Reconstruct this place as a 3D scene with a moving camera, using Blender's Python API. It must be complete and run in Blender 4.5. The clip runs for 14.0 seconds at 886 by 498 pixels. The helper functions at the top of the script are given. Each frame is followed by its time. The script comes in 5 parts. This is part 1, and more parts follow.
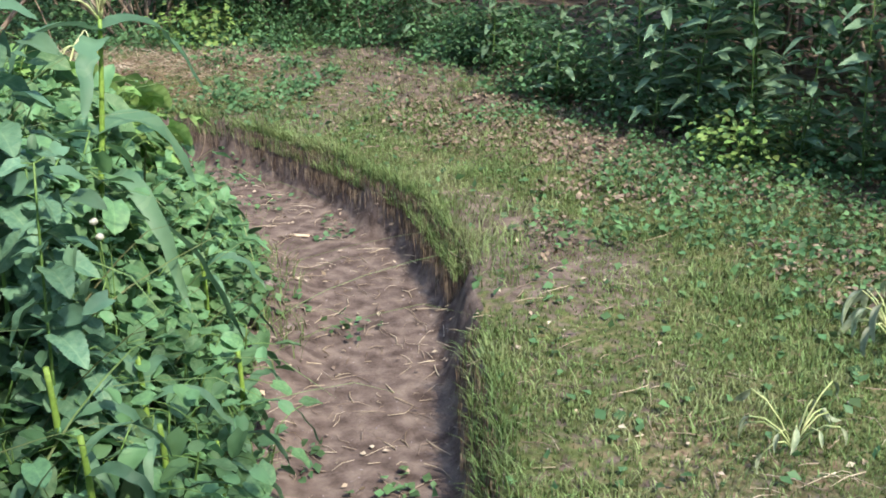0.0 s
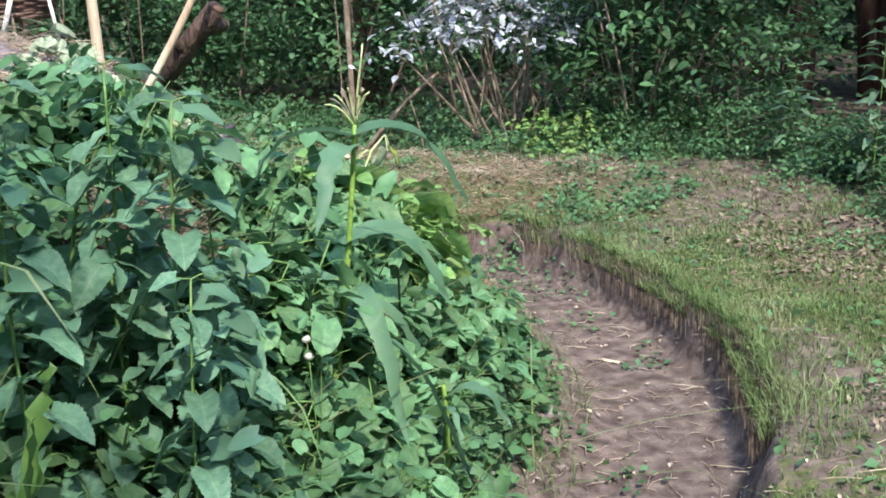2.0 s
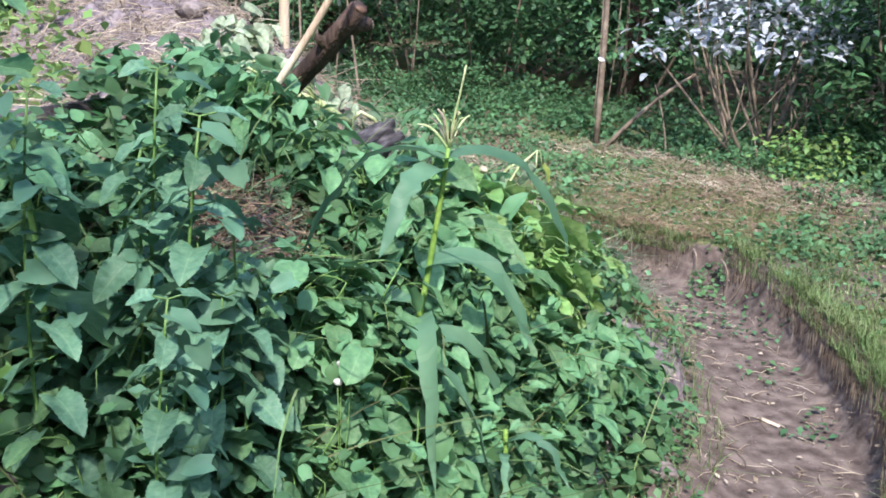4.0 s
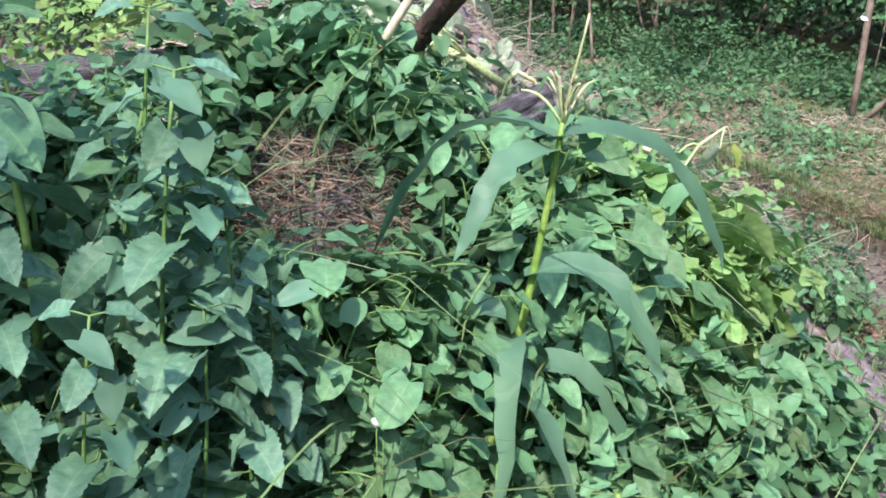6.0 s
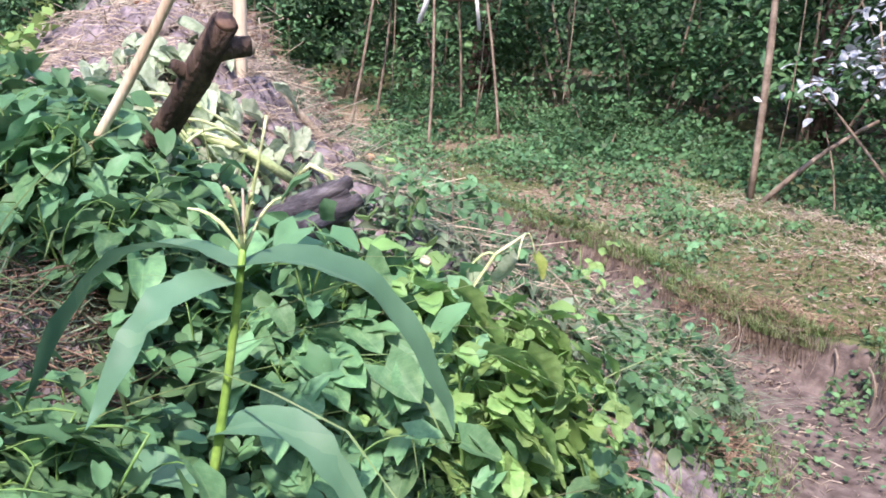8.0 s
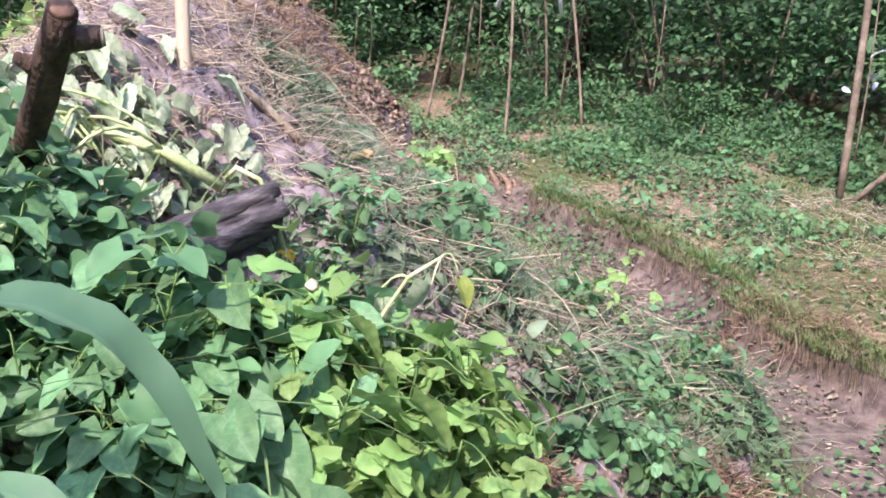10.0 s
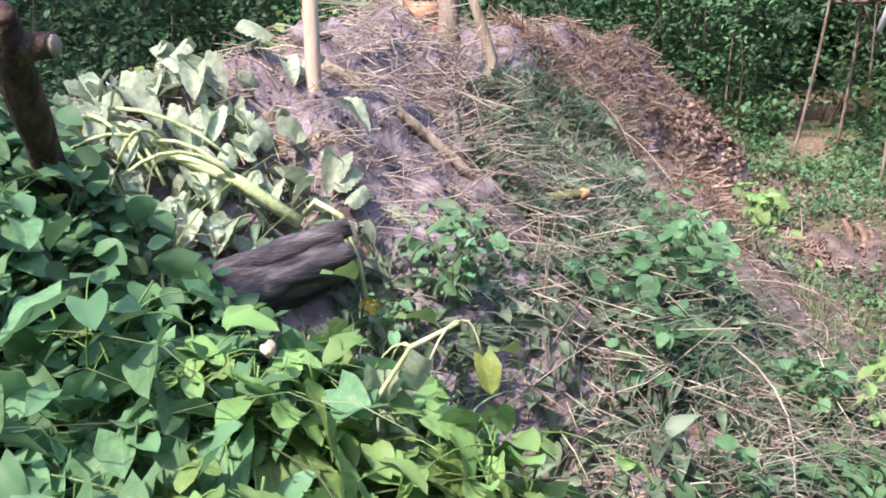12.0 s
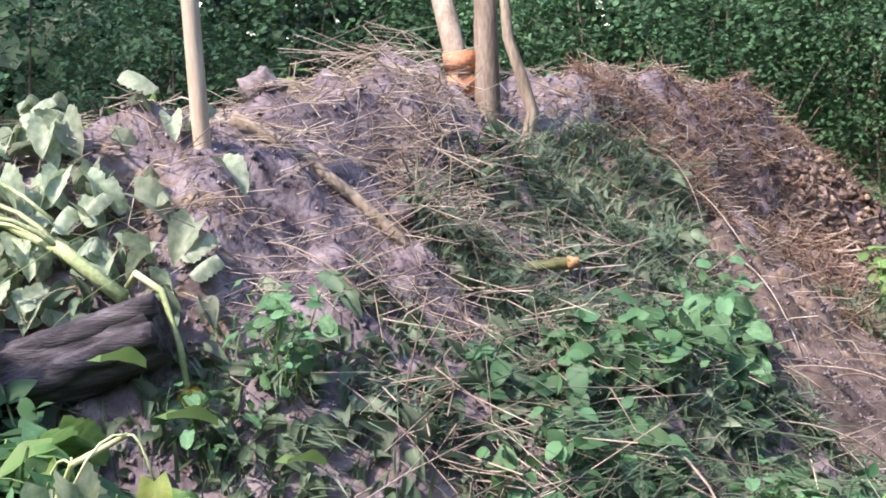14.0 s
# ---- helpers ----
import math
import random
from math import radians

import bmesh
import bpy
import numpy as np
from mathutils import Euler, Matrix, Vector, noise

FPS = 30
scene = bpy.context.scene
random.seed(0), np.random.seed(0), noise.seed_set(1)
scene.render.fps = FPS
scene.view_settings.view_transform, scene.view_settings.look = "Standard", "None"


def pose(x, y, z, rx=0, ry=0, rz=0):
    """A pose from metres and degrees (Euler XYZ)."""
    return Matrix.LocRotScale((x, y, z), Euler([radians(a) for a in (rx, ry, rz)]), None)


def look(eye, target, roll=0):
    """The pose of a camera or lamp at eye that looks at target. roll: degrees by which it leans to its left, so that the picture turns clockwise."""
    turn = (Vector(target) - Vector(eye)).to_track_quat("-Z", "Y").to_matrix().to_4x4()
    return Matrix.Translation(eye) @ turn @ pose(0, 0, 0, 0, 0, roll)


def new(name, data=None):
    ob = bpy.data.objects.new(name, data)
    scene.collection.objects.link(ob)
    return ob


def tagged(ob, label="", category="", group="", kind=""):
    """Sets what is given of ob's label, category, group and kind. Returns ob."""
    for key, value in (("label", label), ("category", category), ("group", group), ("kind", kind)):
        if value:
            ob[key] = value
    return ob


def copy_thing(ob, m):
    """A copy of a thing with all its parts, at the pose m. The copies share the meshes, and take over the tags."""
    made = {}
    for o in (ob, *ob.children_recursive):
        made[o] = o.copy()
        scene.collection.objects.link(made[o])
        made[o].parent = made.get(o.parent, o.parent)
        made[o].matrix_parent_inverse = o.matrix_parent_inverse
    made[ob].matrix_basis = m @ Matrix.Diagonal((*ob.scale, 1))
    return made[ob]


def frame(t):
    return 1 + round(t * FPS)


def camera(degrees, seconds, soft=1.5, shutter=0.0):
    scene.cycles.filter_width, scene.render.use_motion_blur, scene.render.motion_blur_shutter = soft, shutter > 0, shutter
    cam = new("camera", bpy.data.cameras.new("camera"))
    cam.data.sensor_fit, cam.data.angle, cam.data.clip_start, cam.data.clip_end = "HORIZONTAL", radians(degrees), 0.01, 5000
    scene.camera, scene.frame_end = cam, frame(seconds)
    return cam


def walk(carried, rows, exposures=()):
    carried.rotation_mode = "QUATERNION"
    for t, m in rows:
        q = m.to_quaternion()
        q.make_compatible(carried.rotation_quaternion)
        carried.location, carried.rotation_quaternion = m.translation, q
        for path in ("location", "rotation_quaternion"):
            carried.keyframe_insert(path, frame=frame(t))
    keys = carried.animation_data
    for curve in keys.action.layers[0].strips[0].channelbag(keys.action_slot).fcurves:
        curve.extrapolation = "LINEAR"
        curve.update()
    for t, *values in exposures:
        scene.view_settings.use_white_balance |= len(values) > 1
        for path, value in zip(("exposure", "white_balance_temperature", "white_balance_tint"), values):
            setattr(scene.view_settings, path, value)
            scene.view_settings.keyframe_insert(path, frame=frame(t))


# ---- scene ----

# ---------------------------------------------------------------- camera and walk
cam = camera(46.0, 14.0, soft=1.8)
# seconds, eye x, y, z, heading to the left of +y, tilt up, lean
STEPS = [
    (0, -0.000, -0.001, 1.497, -9.66, -20.28, -1.04),
    (0.5, 0.062, 0.113, 1.546, -14.80, -14.37, 1.33),
    (1, 0.128, 0.220, 1.527, -12.45, -13.64, 0.81),
    (1.5, 0.306, 0.357, 1.466, 0.01, -11.89, -1.21),
    (2, 0.390, 0.422, 1.438, 12.67, -13.86, -2.81),
    (2.5, 0.507, 0.443, 1.488, 21.27, -13.10, -2.19),
    (2.7, 0.544, 0.461, 1.517, 23.48, -12.54, -1.51),
    (4.8, 0.936, 1.042, 1.561, 29.52, -16.82, 2.24),
    (5, 0.929, 1.112, 1.552, 28.00, -17.44, 3.46),
    (5.5, 0.865, 1.305, 1.519, 30.55, -18.15, 4.10),
    (6, 0.786, 1.478, 1.492, 43.32, -18.02, 1.89),
    (6.5, 0.763, 1.660, 1.489, 53.07, -15.46, -0.12),
    (7, 0.752, 1.826, 1.491, 51.48, -15.11, 0.54),
    (7.5, 0.822, 1.949, 1.515, 45.76, -14.83, 1.65),
    (8, 0.834, 2.107, 1.521, 40.63, -14.27, 2.78),
    (8.2, 0.847, 2.174, 1.506, 40.81, -13.69, 2.38),
    (10.3, 0.932, 2.833, 1.530, 50.91, -15.20, 2.04),
    (10.5, 0.909, 2.928, 1.511, 53.81, -14.44, 1.97),
    (11, 0.934, 3.180, 1.493, 63.53, -12.91, 0.49),
    (11.5, 0.887, 3.414, 1.455, 69.84, -12.87, -0.66),
    (12, 0.877, 3.616, 1.438, 71.84, -13.49, -0.56),
    (12.5, 0.843, 3.825, 1.422, 74.13, -13.17, -1.00),
    (13, 0.797, 4.048, 1.412, 78.04, -11.89, -1.32),
    (13.5, 0.730, 4.250, 1.396, 81.30, -10.41, -1.66),
    (14, 0.660, 4.422, 1.383, 83.81, -10.14, -2.19),
]


def aimed(x, y, z, heading, tilt, lean):
    a, b = radians(heading), radians(tilt)
    way = Vector((-math.sin(a) * math.cos(b), math.cos(a) * math.cos(b), math.sin(b)))
    return look(Vector((x, y, z)), Vector((x, y, z)) + way, lean)


walk(cam, [(t, aimed(*p)) for t, *p in STEPS],
     exposures=[(0.0, 1.75, 6900, 11), (1.5, 1.75, 6600, 11), (2.5, 1.78, 6300, 12), (5.0, 1.82, 6150, 16), (7.5, 1.98, 6350, 24), (11.0, 2.02, 6500, 26), (14.0, 1.85, 6500, 24)])

# ---------------------------------------------------------------- sky and sun
SUN_AZ, SUN_EL = radians(150), radians(52)      # compass-like turn from +y towards +x, height
world = bpy.data.worlds.new("sky")
scene.world = world
world.use_nodes = True
wn = world.node_tree
sky = wn.nodes.new("ShaderNodeTexSky")
sky.sky_type = "NISHITA"
sky.sun_disc = False
sky.sun_elevation, sky.sun_rotation = SUN_EL, SUN_AZ
wn.links.new(sky.outputs["Color"], wn.nodes["Background"].inputs["Color"])
wn.nodes["Background"].inputs["Strength"].default_value = 0.15
sun_data = bpy.data.lights.new("sun", "SUN")
sun_data.energy, sun_data.angle, sun_data.color = 2.0, radians(1.5), (1.0, 0.93, 0.82)
sun = new("sun", sun_data)
sun_way = Vector((math.sin(SUN_AZ) * math.cos(SUN_EL), math.cos(SUN_AZ) * math.cos(SUN_EL), math.sin(SUN_EL)))
sun.matrix_world = look(sun_way * 40, (0, 0, 0))

# ---------------------------------------------------------------- materials
def shader(name, colours, scale=8.0, fine=60.0, rough=0.85, bump=0.3, depth=0.01, vary=0.25, leafy=0.0, per="island", gloss=0.3, warp=(1, 1, 1)):
    """A procedural surface: colours along a broad noise, a fine grain over it, relief, and a change from piece to piece."""
    m = bpy.data.materials.new(name)
    m.use_nodes = True
    t = m.node_tree
    n, ln = t.nodes, t.links
    bsdf = n["Principled BSDF"]
    geo = n.new("ShaderNodeTexCoord")
    mp = n.new("ShaderNodeMapping")
    mp.inputs["Scale"].default_value = warp
    ln.new(geo.outputs["Object"], mp.inputs["Vector"])
    broad = n.new("ShaderNodeTexNoise")
    broad.inputs["Scale"].default_value, broad.inputs["Detail"].default_value = scale, 4
    grain = n.new("ShaderNodeTexNoise")
    grain.inputs["Scale"].default_value, grain.inputs["Detail"].default_value = fine, 6
    for x in (broad, grain):
        ln.new(mp.outputs["Vector"], x.inputs["Vector"])
    ramp = n.new("ShaderNodeValToRGB")
    el = ramp.color_ramp.elements
    while len(el) < len(colours):
        el.new(0.5)
    for i, c in enumerate(colours):
        el[i].position = 0.3 + 0.4 * i / max(1, len(colours) - 1)
        el[i].color = (*c, 1)
    ln.new(broad.outputs["Fac"], ramp.inputs["Fac"])
    mix = n.new("ShaderNodeMix")
    mix.data_type, mix.blend_type = "RGBA", "OVERLAY"
    mix.inputs["Factor"].default_value = 0.12 if leafy else 0.55
    ln.new(ramp.outputs["Color"], mix.inputs["A"])
    ln.new(grain.outputs["Fac"], mix.inputs["B"])
    hsv = n.new("ShaderNodeHueSaturation")
    if leafy and per == "object":
        # a pale midrib and side veins, laid by the leaf's own length and breadth
        def sums(op, a, b):
            x = n.new("ShaderNodeMath")
            x.operation = op
            for i, w in enumerate((a, b)):
                if isinstance(w, (int, float)):
                    x.inputs[i].default_value = w
                elif w is not None:
                    ln.new(w, x.inputs[i])
            return x.outputs["Value"]

        xyz = n.new("ShaderNodeSeparateXYZ")
        ln.new(geo.outputs["Object"], xyz.inputs["Vector"])
        off = sums("ABSOLUTE", xyz.outputs["X"], None)
        side = sums("PINGPONG", sums("SUBTRACT", xyz.outputs["Y"], sums("MULTIPLY", off, 0.75)), 0.075)
        vein = sums("MAXIMUM", sums("LESS_THAN", off, 0.014), sums("MULTIPLY", sums("LESS_THAN", side, 0.008), 0.6))
        pale = n.new("ShaderNodeMix")
        pale.data_type, pale.blend_type = "RGBA", "SCREEN"
        ln.new(sums("MULTIPLY", vein, 0.1), pale.inputs["Factor"])
        ln.new(mix.outputs["Result"], pale.inputs["A"])
        pale.inputs["B"].default_value = (0.45, 0.6, 0.3, 1)
        ln.new(pale.outputs["Result"], hsv.inputs["Color"])
    else:
        ln.new(mix.outputs["Result"], hsv.inputs["Color"])
    if per == "object":
        rnd = n.new("ShaderNodeObjectInfo").outputs["Random"]
    else:
        rnd = n.new("ShaderNodeNewGeometry").outputs["Random Per Island"]
    for key, lo, hi in (("Value", 1 - vary, 1 + vary), ("Hue", 0.5 - 0.045 * vary, 0.5 + 0.045 * vary)):
        r = n.new("ShaderNodeMapRange")
        r.inputs["To Min"].default_value, r.inputs["To Max"].default_value = lo, hi
        ln.new(rnd, r.inputs["Value"])
        ln.new(r.outputs["Result"], hsv.inputs[key])
    ln.new(hsv.outputs["Color"], bsdf.inputs["Base Color"])
    bsdf.inputs["Roughness"].default_value = rough
    bsdf.inputs["Specular IOR Level"].default_value = gloss
    b = n.new("ShaderNodeBump")
    b.inputs["Strength"].default_value, b.inputs["Distance"].default_value = bump, depth
    ln.new(grain.outputs["Fac"], b.inputs["Height"])
    ln.new(b.outputs["Normal"], bsdf.inputs["Normal"])
    if leafy:
        tr = n.new("ShaderNodeBsdfTranslucent")
        ln.new(hsv.outputs["Color"], tr.inputs["Color"])
        mx = n.new("ShaderNodeMixShader")
        mx.inputs["Fac"].default_value = leafy
        ln.new(bsdf.outputs["BSDF"], mx.inputs[1])
        ln.new(tr.outputs["BSDF"], mx.inputs[2])
        ln.new(mx.outputs["Shader"], n["Material Output"].inputs["Surface"])
    return m


def ground_shader():
    """Soil, turf and dry litter, laid by the weights kept on the sheet's points."""
    m = bpy.data.materials.new("ground")
    m.use_nodes = True
    t = m.node_tree
    n, ln = t.nodes, t.links
    bsdf = n["Principled BSDF"]
    geo = n.new("ShaderNodeTexCoord")

    def noise_at(scale, detail=5):
        x = n.new("ShaderNodeTexNoise")
        x.inputs["Scale"].default_value, x.inputs["Detail"].default_value = scale, detail
        ln.new(geo.outputs["Object"], x.inputs["Vector"])
        return x.outputs["Fac"]

    def ramp(fac, colours):
        r = n.new("ShaderNodeValToRGB")
        el = r.color_ramp.elements
        while len(el) < len(colours):
            el.new(0.5)
        for i, c in enumerate(colours):
            el[i].position = 0.32 + 0.36 * i / (len(colours) - 1)
            el[i].color = (*c, 1)
        ln.new(fac, r.inputs["Fac"])
        return r.outputs["Color"]

    def mixed(fac, a, b):
        x = n.new("ShaderNodeMix")
        x.data_type = "RGBA"
        ln.new(fac, x.inputs["Factor"])
        ln.new(a, x.inputs["A"])
        ln.new(b, x.inputs["B"])
        return x.outputs["Result"]

    att = n.new("ShaderNodeAttribute")
    att.attribute_name = "cover"
    sep = n.new("ShaderNodeSeparateColor")
    ln.new(att.outputs["Color"], sep.inputs["Color"])
    ragged = noise_at(23)

    def edge(weight):
        a = n.new("ShaderNodeMath")
        a.operation = "ADD"
        ln.new(weight, a.inputs[0])
        ln.new(ragged, a.inputs[1])
        r = n.new("ShaderNodeMapRange")
        r.inputs["From Min"].default_value, r.inputs["From Max"].default_value = 0.9, 1.1
        ln.new(a.outputs["Value"], r.inputs["Value"])
        return r.outputs["Result"]

    path = ramp(noise_at(14), [(0.068, 0.05, 0.044), (0.13, 0.1, 0.088), (0.2, 0.16, 0.138)])
    heap = ramp(noise_at(17), [(0.095, 0.075, 0.08), (0.2, 0.165, 0.175), (0.31, 0.265, 0.275)])
    turf = ramp(noise_at(30), [(0.05, 0.06, 0.024), (0.085, 0.11, 0.04), (0.17, 0.145, 0.085)])
    litter = ramp(noise_at(48), [(0.07, 0.05, 0.035), (0.19, 0.14, 0.095), (0.36, 0.29, 0.21)])
    col = mixed(edge(sep.outputs["Red"]), path, turf)
    col = mixed(edge(sep.outputs["Green"]), col, heap)
    col = mixed(edge(sep.outputs["Blue"]), col, litter)
    ln.new(col, bsdf.inputs["Base Color"])
    bsdf.inputs["Roughness"].default_value = 0.95
    bsdf.inputs["Specular IOR Level"].default_value = 0.15
    b = n.new("ShaderNodeBump")
    b.inputs["Strength"].default_value, b.inputs["Distance"].default_value = 0.6, 0.012
    ln.new(noise_at(75, 8), b.inputs["Height"])
    ln.new(b.outputs["Normal"], bsdf.inputs["Normal"])
    return m


M_GROUND = ground_shader()
LEAF = dict(scale=4, fine=26, rough=0.5, bump=0.2, depth=0.003, leafy=0.3, gloss=0.25)
BEAN_GREENS = [(0.088, 0.205, 0.095), (0.13, 0.275, 0.128), (0.19, 0.35, 0.165)]
PALE_GREENS = [(0.15, 0.28, 0.09), (0.22, 0.37, 0.12), (0.3, 0.45, 0.17)]
NETTLE_GREENS = [(0.08, 0.185, 0.115), (0.12, 0.245, 0.15), (0.175, 0.31, 0.185)]
M_BEAN = shader("bean_leaf", BEAN_GREENS, vary=0.32, per="object", **LEAF)
M_BEANS = shader("bean_leaves", BEAN_GREENS, vary=0.32, **LEAF)
M_NETTLE = shader("nettle_leaf", NETTLE_GREENS, vary=0.28, per="object", **LEAF)
M_NETTLES = shader("nettle_leaves", NETTLE_GREENS, vary=0.28, **LEAF)
M_PALE = shader("pale_leaf", PALE_GREENS, vary=0.25, per="object", **LEAF)
M_PALES = shader("pale_leaves", PALE_GREENS, vary=0.25, **LEAF)
M_LANCE = shader("lance_leaf", [(0.09, 0.175, 0.1), (0.14, 0.24, 0.145), (0.2, 0.31, 0.19)], vary=0.35, per="object", **LEAF)
M_COVER = shader("cover_leaf", [(0.06, 0.145, 0.065), (0.095, 0.205, 0.09), (0.145, 0.265, 0.11)], vary=0.4, **LEAF)
M_HEDGE = shader("hedge_leaf", [(0.038, 0.095, 0.042), (0.062, 0.142, 0.06), (0.1, 0.2, 0.08)], vary=0.45, **LEAF)
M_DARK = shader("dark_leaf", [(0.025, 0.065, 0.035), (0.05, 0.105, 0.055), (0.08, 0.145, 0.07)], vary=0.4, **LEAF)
# glossy pale leaf, with the sun's glare put into its grey-white colour
M_GLARELEAF = shader("glare_leaf", [(0.22, 0.26, 0.29), (0.36, 0.39, 0.43), (0.52, 0.54, 0.57)], scale=25, fine=140, rough=0.35, bump=0.2, depth=0.003, leafy=0.15, gloss=0.6, vary=0.35)
M_WILT = shader("wilted_leaf", [(0.085, 0.135, 0.08), (0.15, 0.215, 0.13), (0.27, 0.33, 0.225)], vary=0.35, **LEAF)
M_WILTPALE = shader("limp_squash_leaf", [(0.24, 0.32, 0.2), (0.37, 0.45, 0.3), (0.52, 0.58, 0.43)], vary=0.25, per="object", **LEAF)
M_YELLOW = shader("yellow_petal", [(0.55, 0.4, 0.03), (0.75, 0.55, 0.06), (0.85, 0.7, 0.15)], vary=0.15, per="object", **LEAF)
M_YELLOWING = shader("yellowing_leaf", [(0.19, 0.3, 0.07), (0.29, 0.36, 0.09), (0.37, 0.4, 0.11)], vary=0.1, per="object", **LEAF)
M_WHITE = shader("white_petal", [(0.7, 0.7, 0.66), (0.82, 0.82, 0.78)], vary=0.05, per="object", **LEAF)
M_GRASS = shader("grass_blade", [(0.11, 0.17, 0.06), (0.17, 0.24, 0.09), (0.27, 0.3, 0.155)], scale=3, fine=60, rough=0.6, bump=0.1, vary=0.6, leafy=0.3)
M_STRAW = shader("straw", [(0.2, 0.15, 0.11), (0.34, 0.275, 0.21), (0.5, 0.43, 0.345)], scale=6, fine=80, rough=0.75, bump=0.2, vary=0.45)
M_RUST = shader("dry_brown_litter", [(0.1, 0.06, 0.042), (0.21, 0.135, 0.095), (0.34, 0.245, 0.175)], scale=9, fine=80, rough=0.85, bump=0.3, vary=0.5)
M_CORN = shader("maize_leaf", [(0.075, 0.165, 0.1), (0.105, 0.22, 0.13), (0.16, 0.29, 0.17)], vary=0.15, per="object", warp=(1, 1, 0.3), **LEAF)
M_STALK = shader("green_stem", [(0.075, 0.16, 0.045), (0.115, 0.22, 0.06), (0.17, 0.28, 0.09)], scale=12, fine=90, rough=0.5, bump=0.2, vary=0.2)
M_MAIZESTALK = shader("maize_stalk", [(0.15, 0.27, 0.05), (0.21, 0.35, 0.07), (0.28, 0.41, 0.11)], scale=8, fine=60, rough=0.45, bump=0.2, vary=0.12)
M_POLE = shader("peeled_pole", [(0.5, 0.38, 0.26), (0.64, 0.52, 0.38), (0.74, 0.63, 0.49)], scale=5, fine=45, rough=0.6, bump=0.25, depth=0.004, vary=0.1, per="object", warp=(3, 3, 0.35))
M_BARK = shader("grey_bark", [(0.2, 0.155, 0.11), (0.33, 0.265, 0.195), (0.46, 0.385, 0.295)], scale=7, fine=40, rough=0.85, bump=0.6, depth=0.01, vary=0.15, per="object", warp=(2, 2, 0.6))
M_DARKBARK = shader("dark_bark", [(0.04, 0.026, 0.02), (0.085, 0.055, 0.042), (0.15, 0.1, 0.075)], scale=9, fine=35, rough=0.9, bump=0.9, depth=0.02, vary=0.15, per="object", warp=(3, 3, 0.7))
M_REDBARK = shader("red_bark", [(0.05, 0.026, 0.018), (0.1, 0.052, 0.033), (0.165, 0.09, 0.056)], scale=5, fine=30, rough=0.9, bump=0.9, depth=0.03, vary=0.15, per="object", warp=(3, 3, 0.3))
M_CUT = shader("cut_wood", [(0.4, 0.2, 0.09), (0.55, 0.31, 0.15), (0.66, 0.43, 0.24)], scale=14, fine=70, rough=0.75, bump=0.4, vary=0.15, per="object")
M_CUTOLD = shader("old_cut_wood", [(0.12, 0.07, 0.045), (0.2, 0.12, 0.08), (0.3, 0.2, 0.14)], scale=14, fine=70, rough=0.85, bump=0.5, vary=0.15, per="object")
M_GREYWOOD = shader("weathered_wood", [(0.03, 0.026, 0.028), (0.085, 0.075, 0.08), (0.2, 0.18, 0.185)], scale=7, fine=40, rough=0.8, bump=0.8, depth=0.012, vary=0.1, per="object", warp=(7, 0.7, 7))
M_BRICK = shader("brick", [(0.4, 0.15, 0.075), (0.55, 0.24, 0.125), (0.62, 0.32, 0.2)], scale=12, fine=90, rough=0.9, bump=0.5, vary=0.12, per="object")
M_TWIG = shader("twig", [(0.1, 0.075, 0.055), (0.19, 0.145, 0.11), (0.29, 0.235, 0.18)], scale=8, fine=60, rough=0.85, bump=0.4, vary=0.35)
M_WICKER = shader("wicker", [(0.09, 0.05, 0.04), (0.16, 0.095, 0.075), (0.25, 0.16, 0.13)], scale=8, fine=60, rough=0.75, bump=0.4, vary=0.3)
M_STRIP = shader("white_strip", [(0.72, 0.72, 0.7), (0.82, 0.82, 0.8)], scale=4, fine=40, rough=0.5, bump=0.1, vary=0.05, per="object")
M_CLOD = shader("soil_clod", [(0.08, 0.062, 0.06), (0.17, 0.14, 0.135), (0.27, 0.23, 0.22)], scale=14, fine=60, rough=0.95, bump=0.9, depth=0.01, vary=0.3, per="object")
M_CLODS = shader("soil_crumbs", [(0.14, 0.112, 0.118), (0.22, 0.185, 0.193), (0.33, 0.285, 0.292)], scale=14, fine=60, rough=0.95, bump=0.9, depth=0.01, vary=0.4)
M_CHIP = shader("rotten_wood", [(0.16, 0.1, 0.075), (0.32, 0.23, 0.175), (0.52, 0.41, 0.33)], scale=12, fine=60, rough=0.9, bump=0.5, vary=0.4)
# lit copy of the weed greens: sunlight is put into these yellower, lighter colours
M_SUNLEAF = shader("sunny_leaf", [(0.12, 0.23, 0.07), (0.19, 0.31, 0.09), (0.28, 0.38, 0.12)], vary=0.35, **LEAF)
M_BLADE = shader("maize_blade", [(0.075, 0.165, 0.045), (0.11, 0.22, 0.055), (0.17, 0.29, 0.085)], scale=12, fine=90, rough=0.45, bump=0.2, depth=0.003, vary=0.12, leafy=0.35, gloss=0.4)

# ---------------------------------------------------------------- the lie of the land
def lattice(x, y, seed):
    """Smooth noise from -1 to 1 on a unit lattice, for arrays."""
    xi, yi = np.floor(x), np.floor(y)
    fx, fy = x - xi, y - yi
    fx, fy = fx * fx * (3 - 2 * fx), fy * fy * (3 - 2 * fy)

    def corner(a, b):
        v = np.sin(a * 127.1 + b * 311.7 + seed * 74.7) * 43758.5453
        return 2 * (v - np.floor(v)) - 1

    lo = corner(xi, yi) * (1 - fx) + corner(xi + 1, yi) * fx
    hi = corner(xi, yi + 1) * (1 - fx) + corner(xi + 1, yi + 1) * fx
    return lo * (1 - fy) + hi * fy


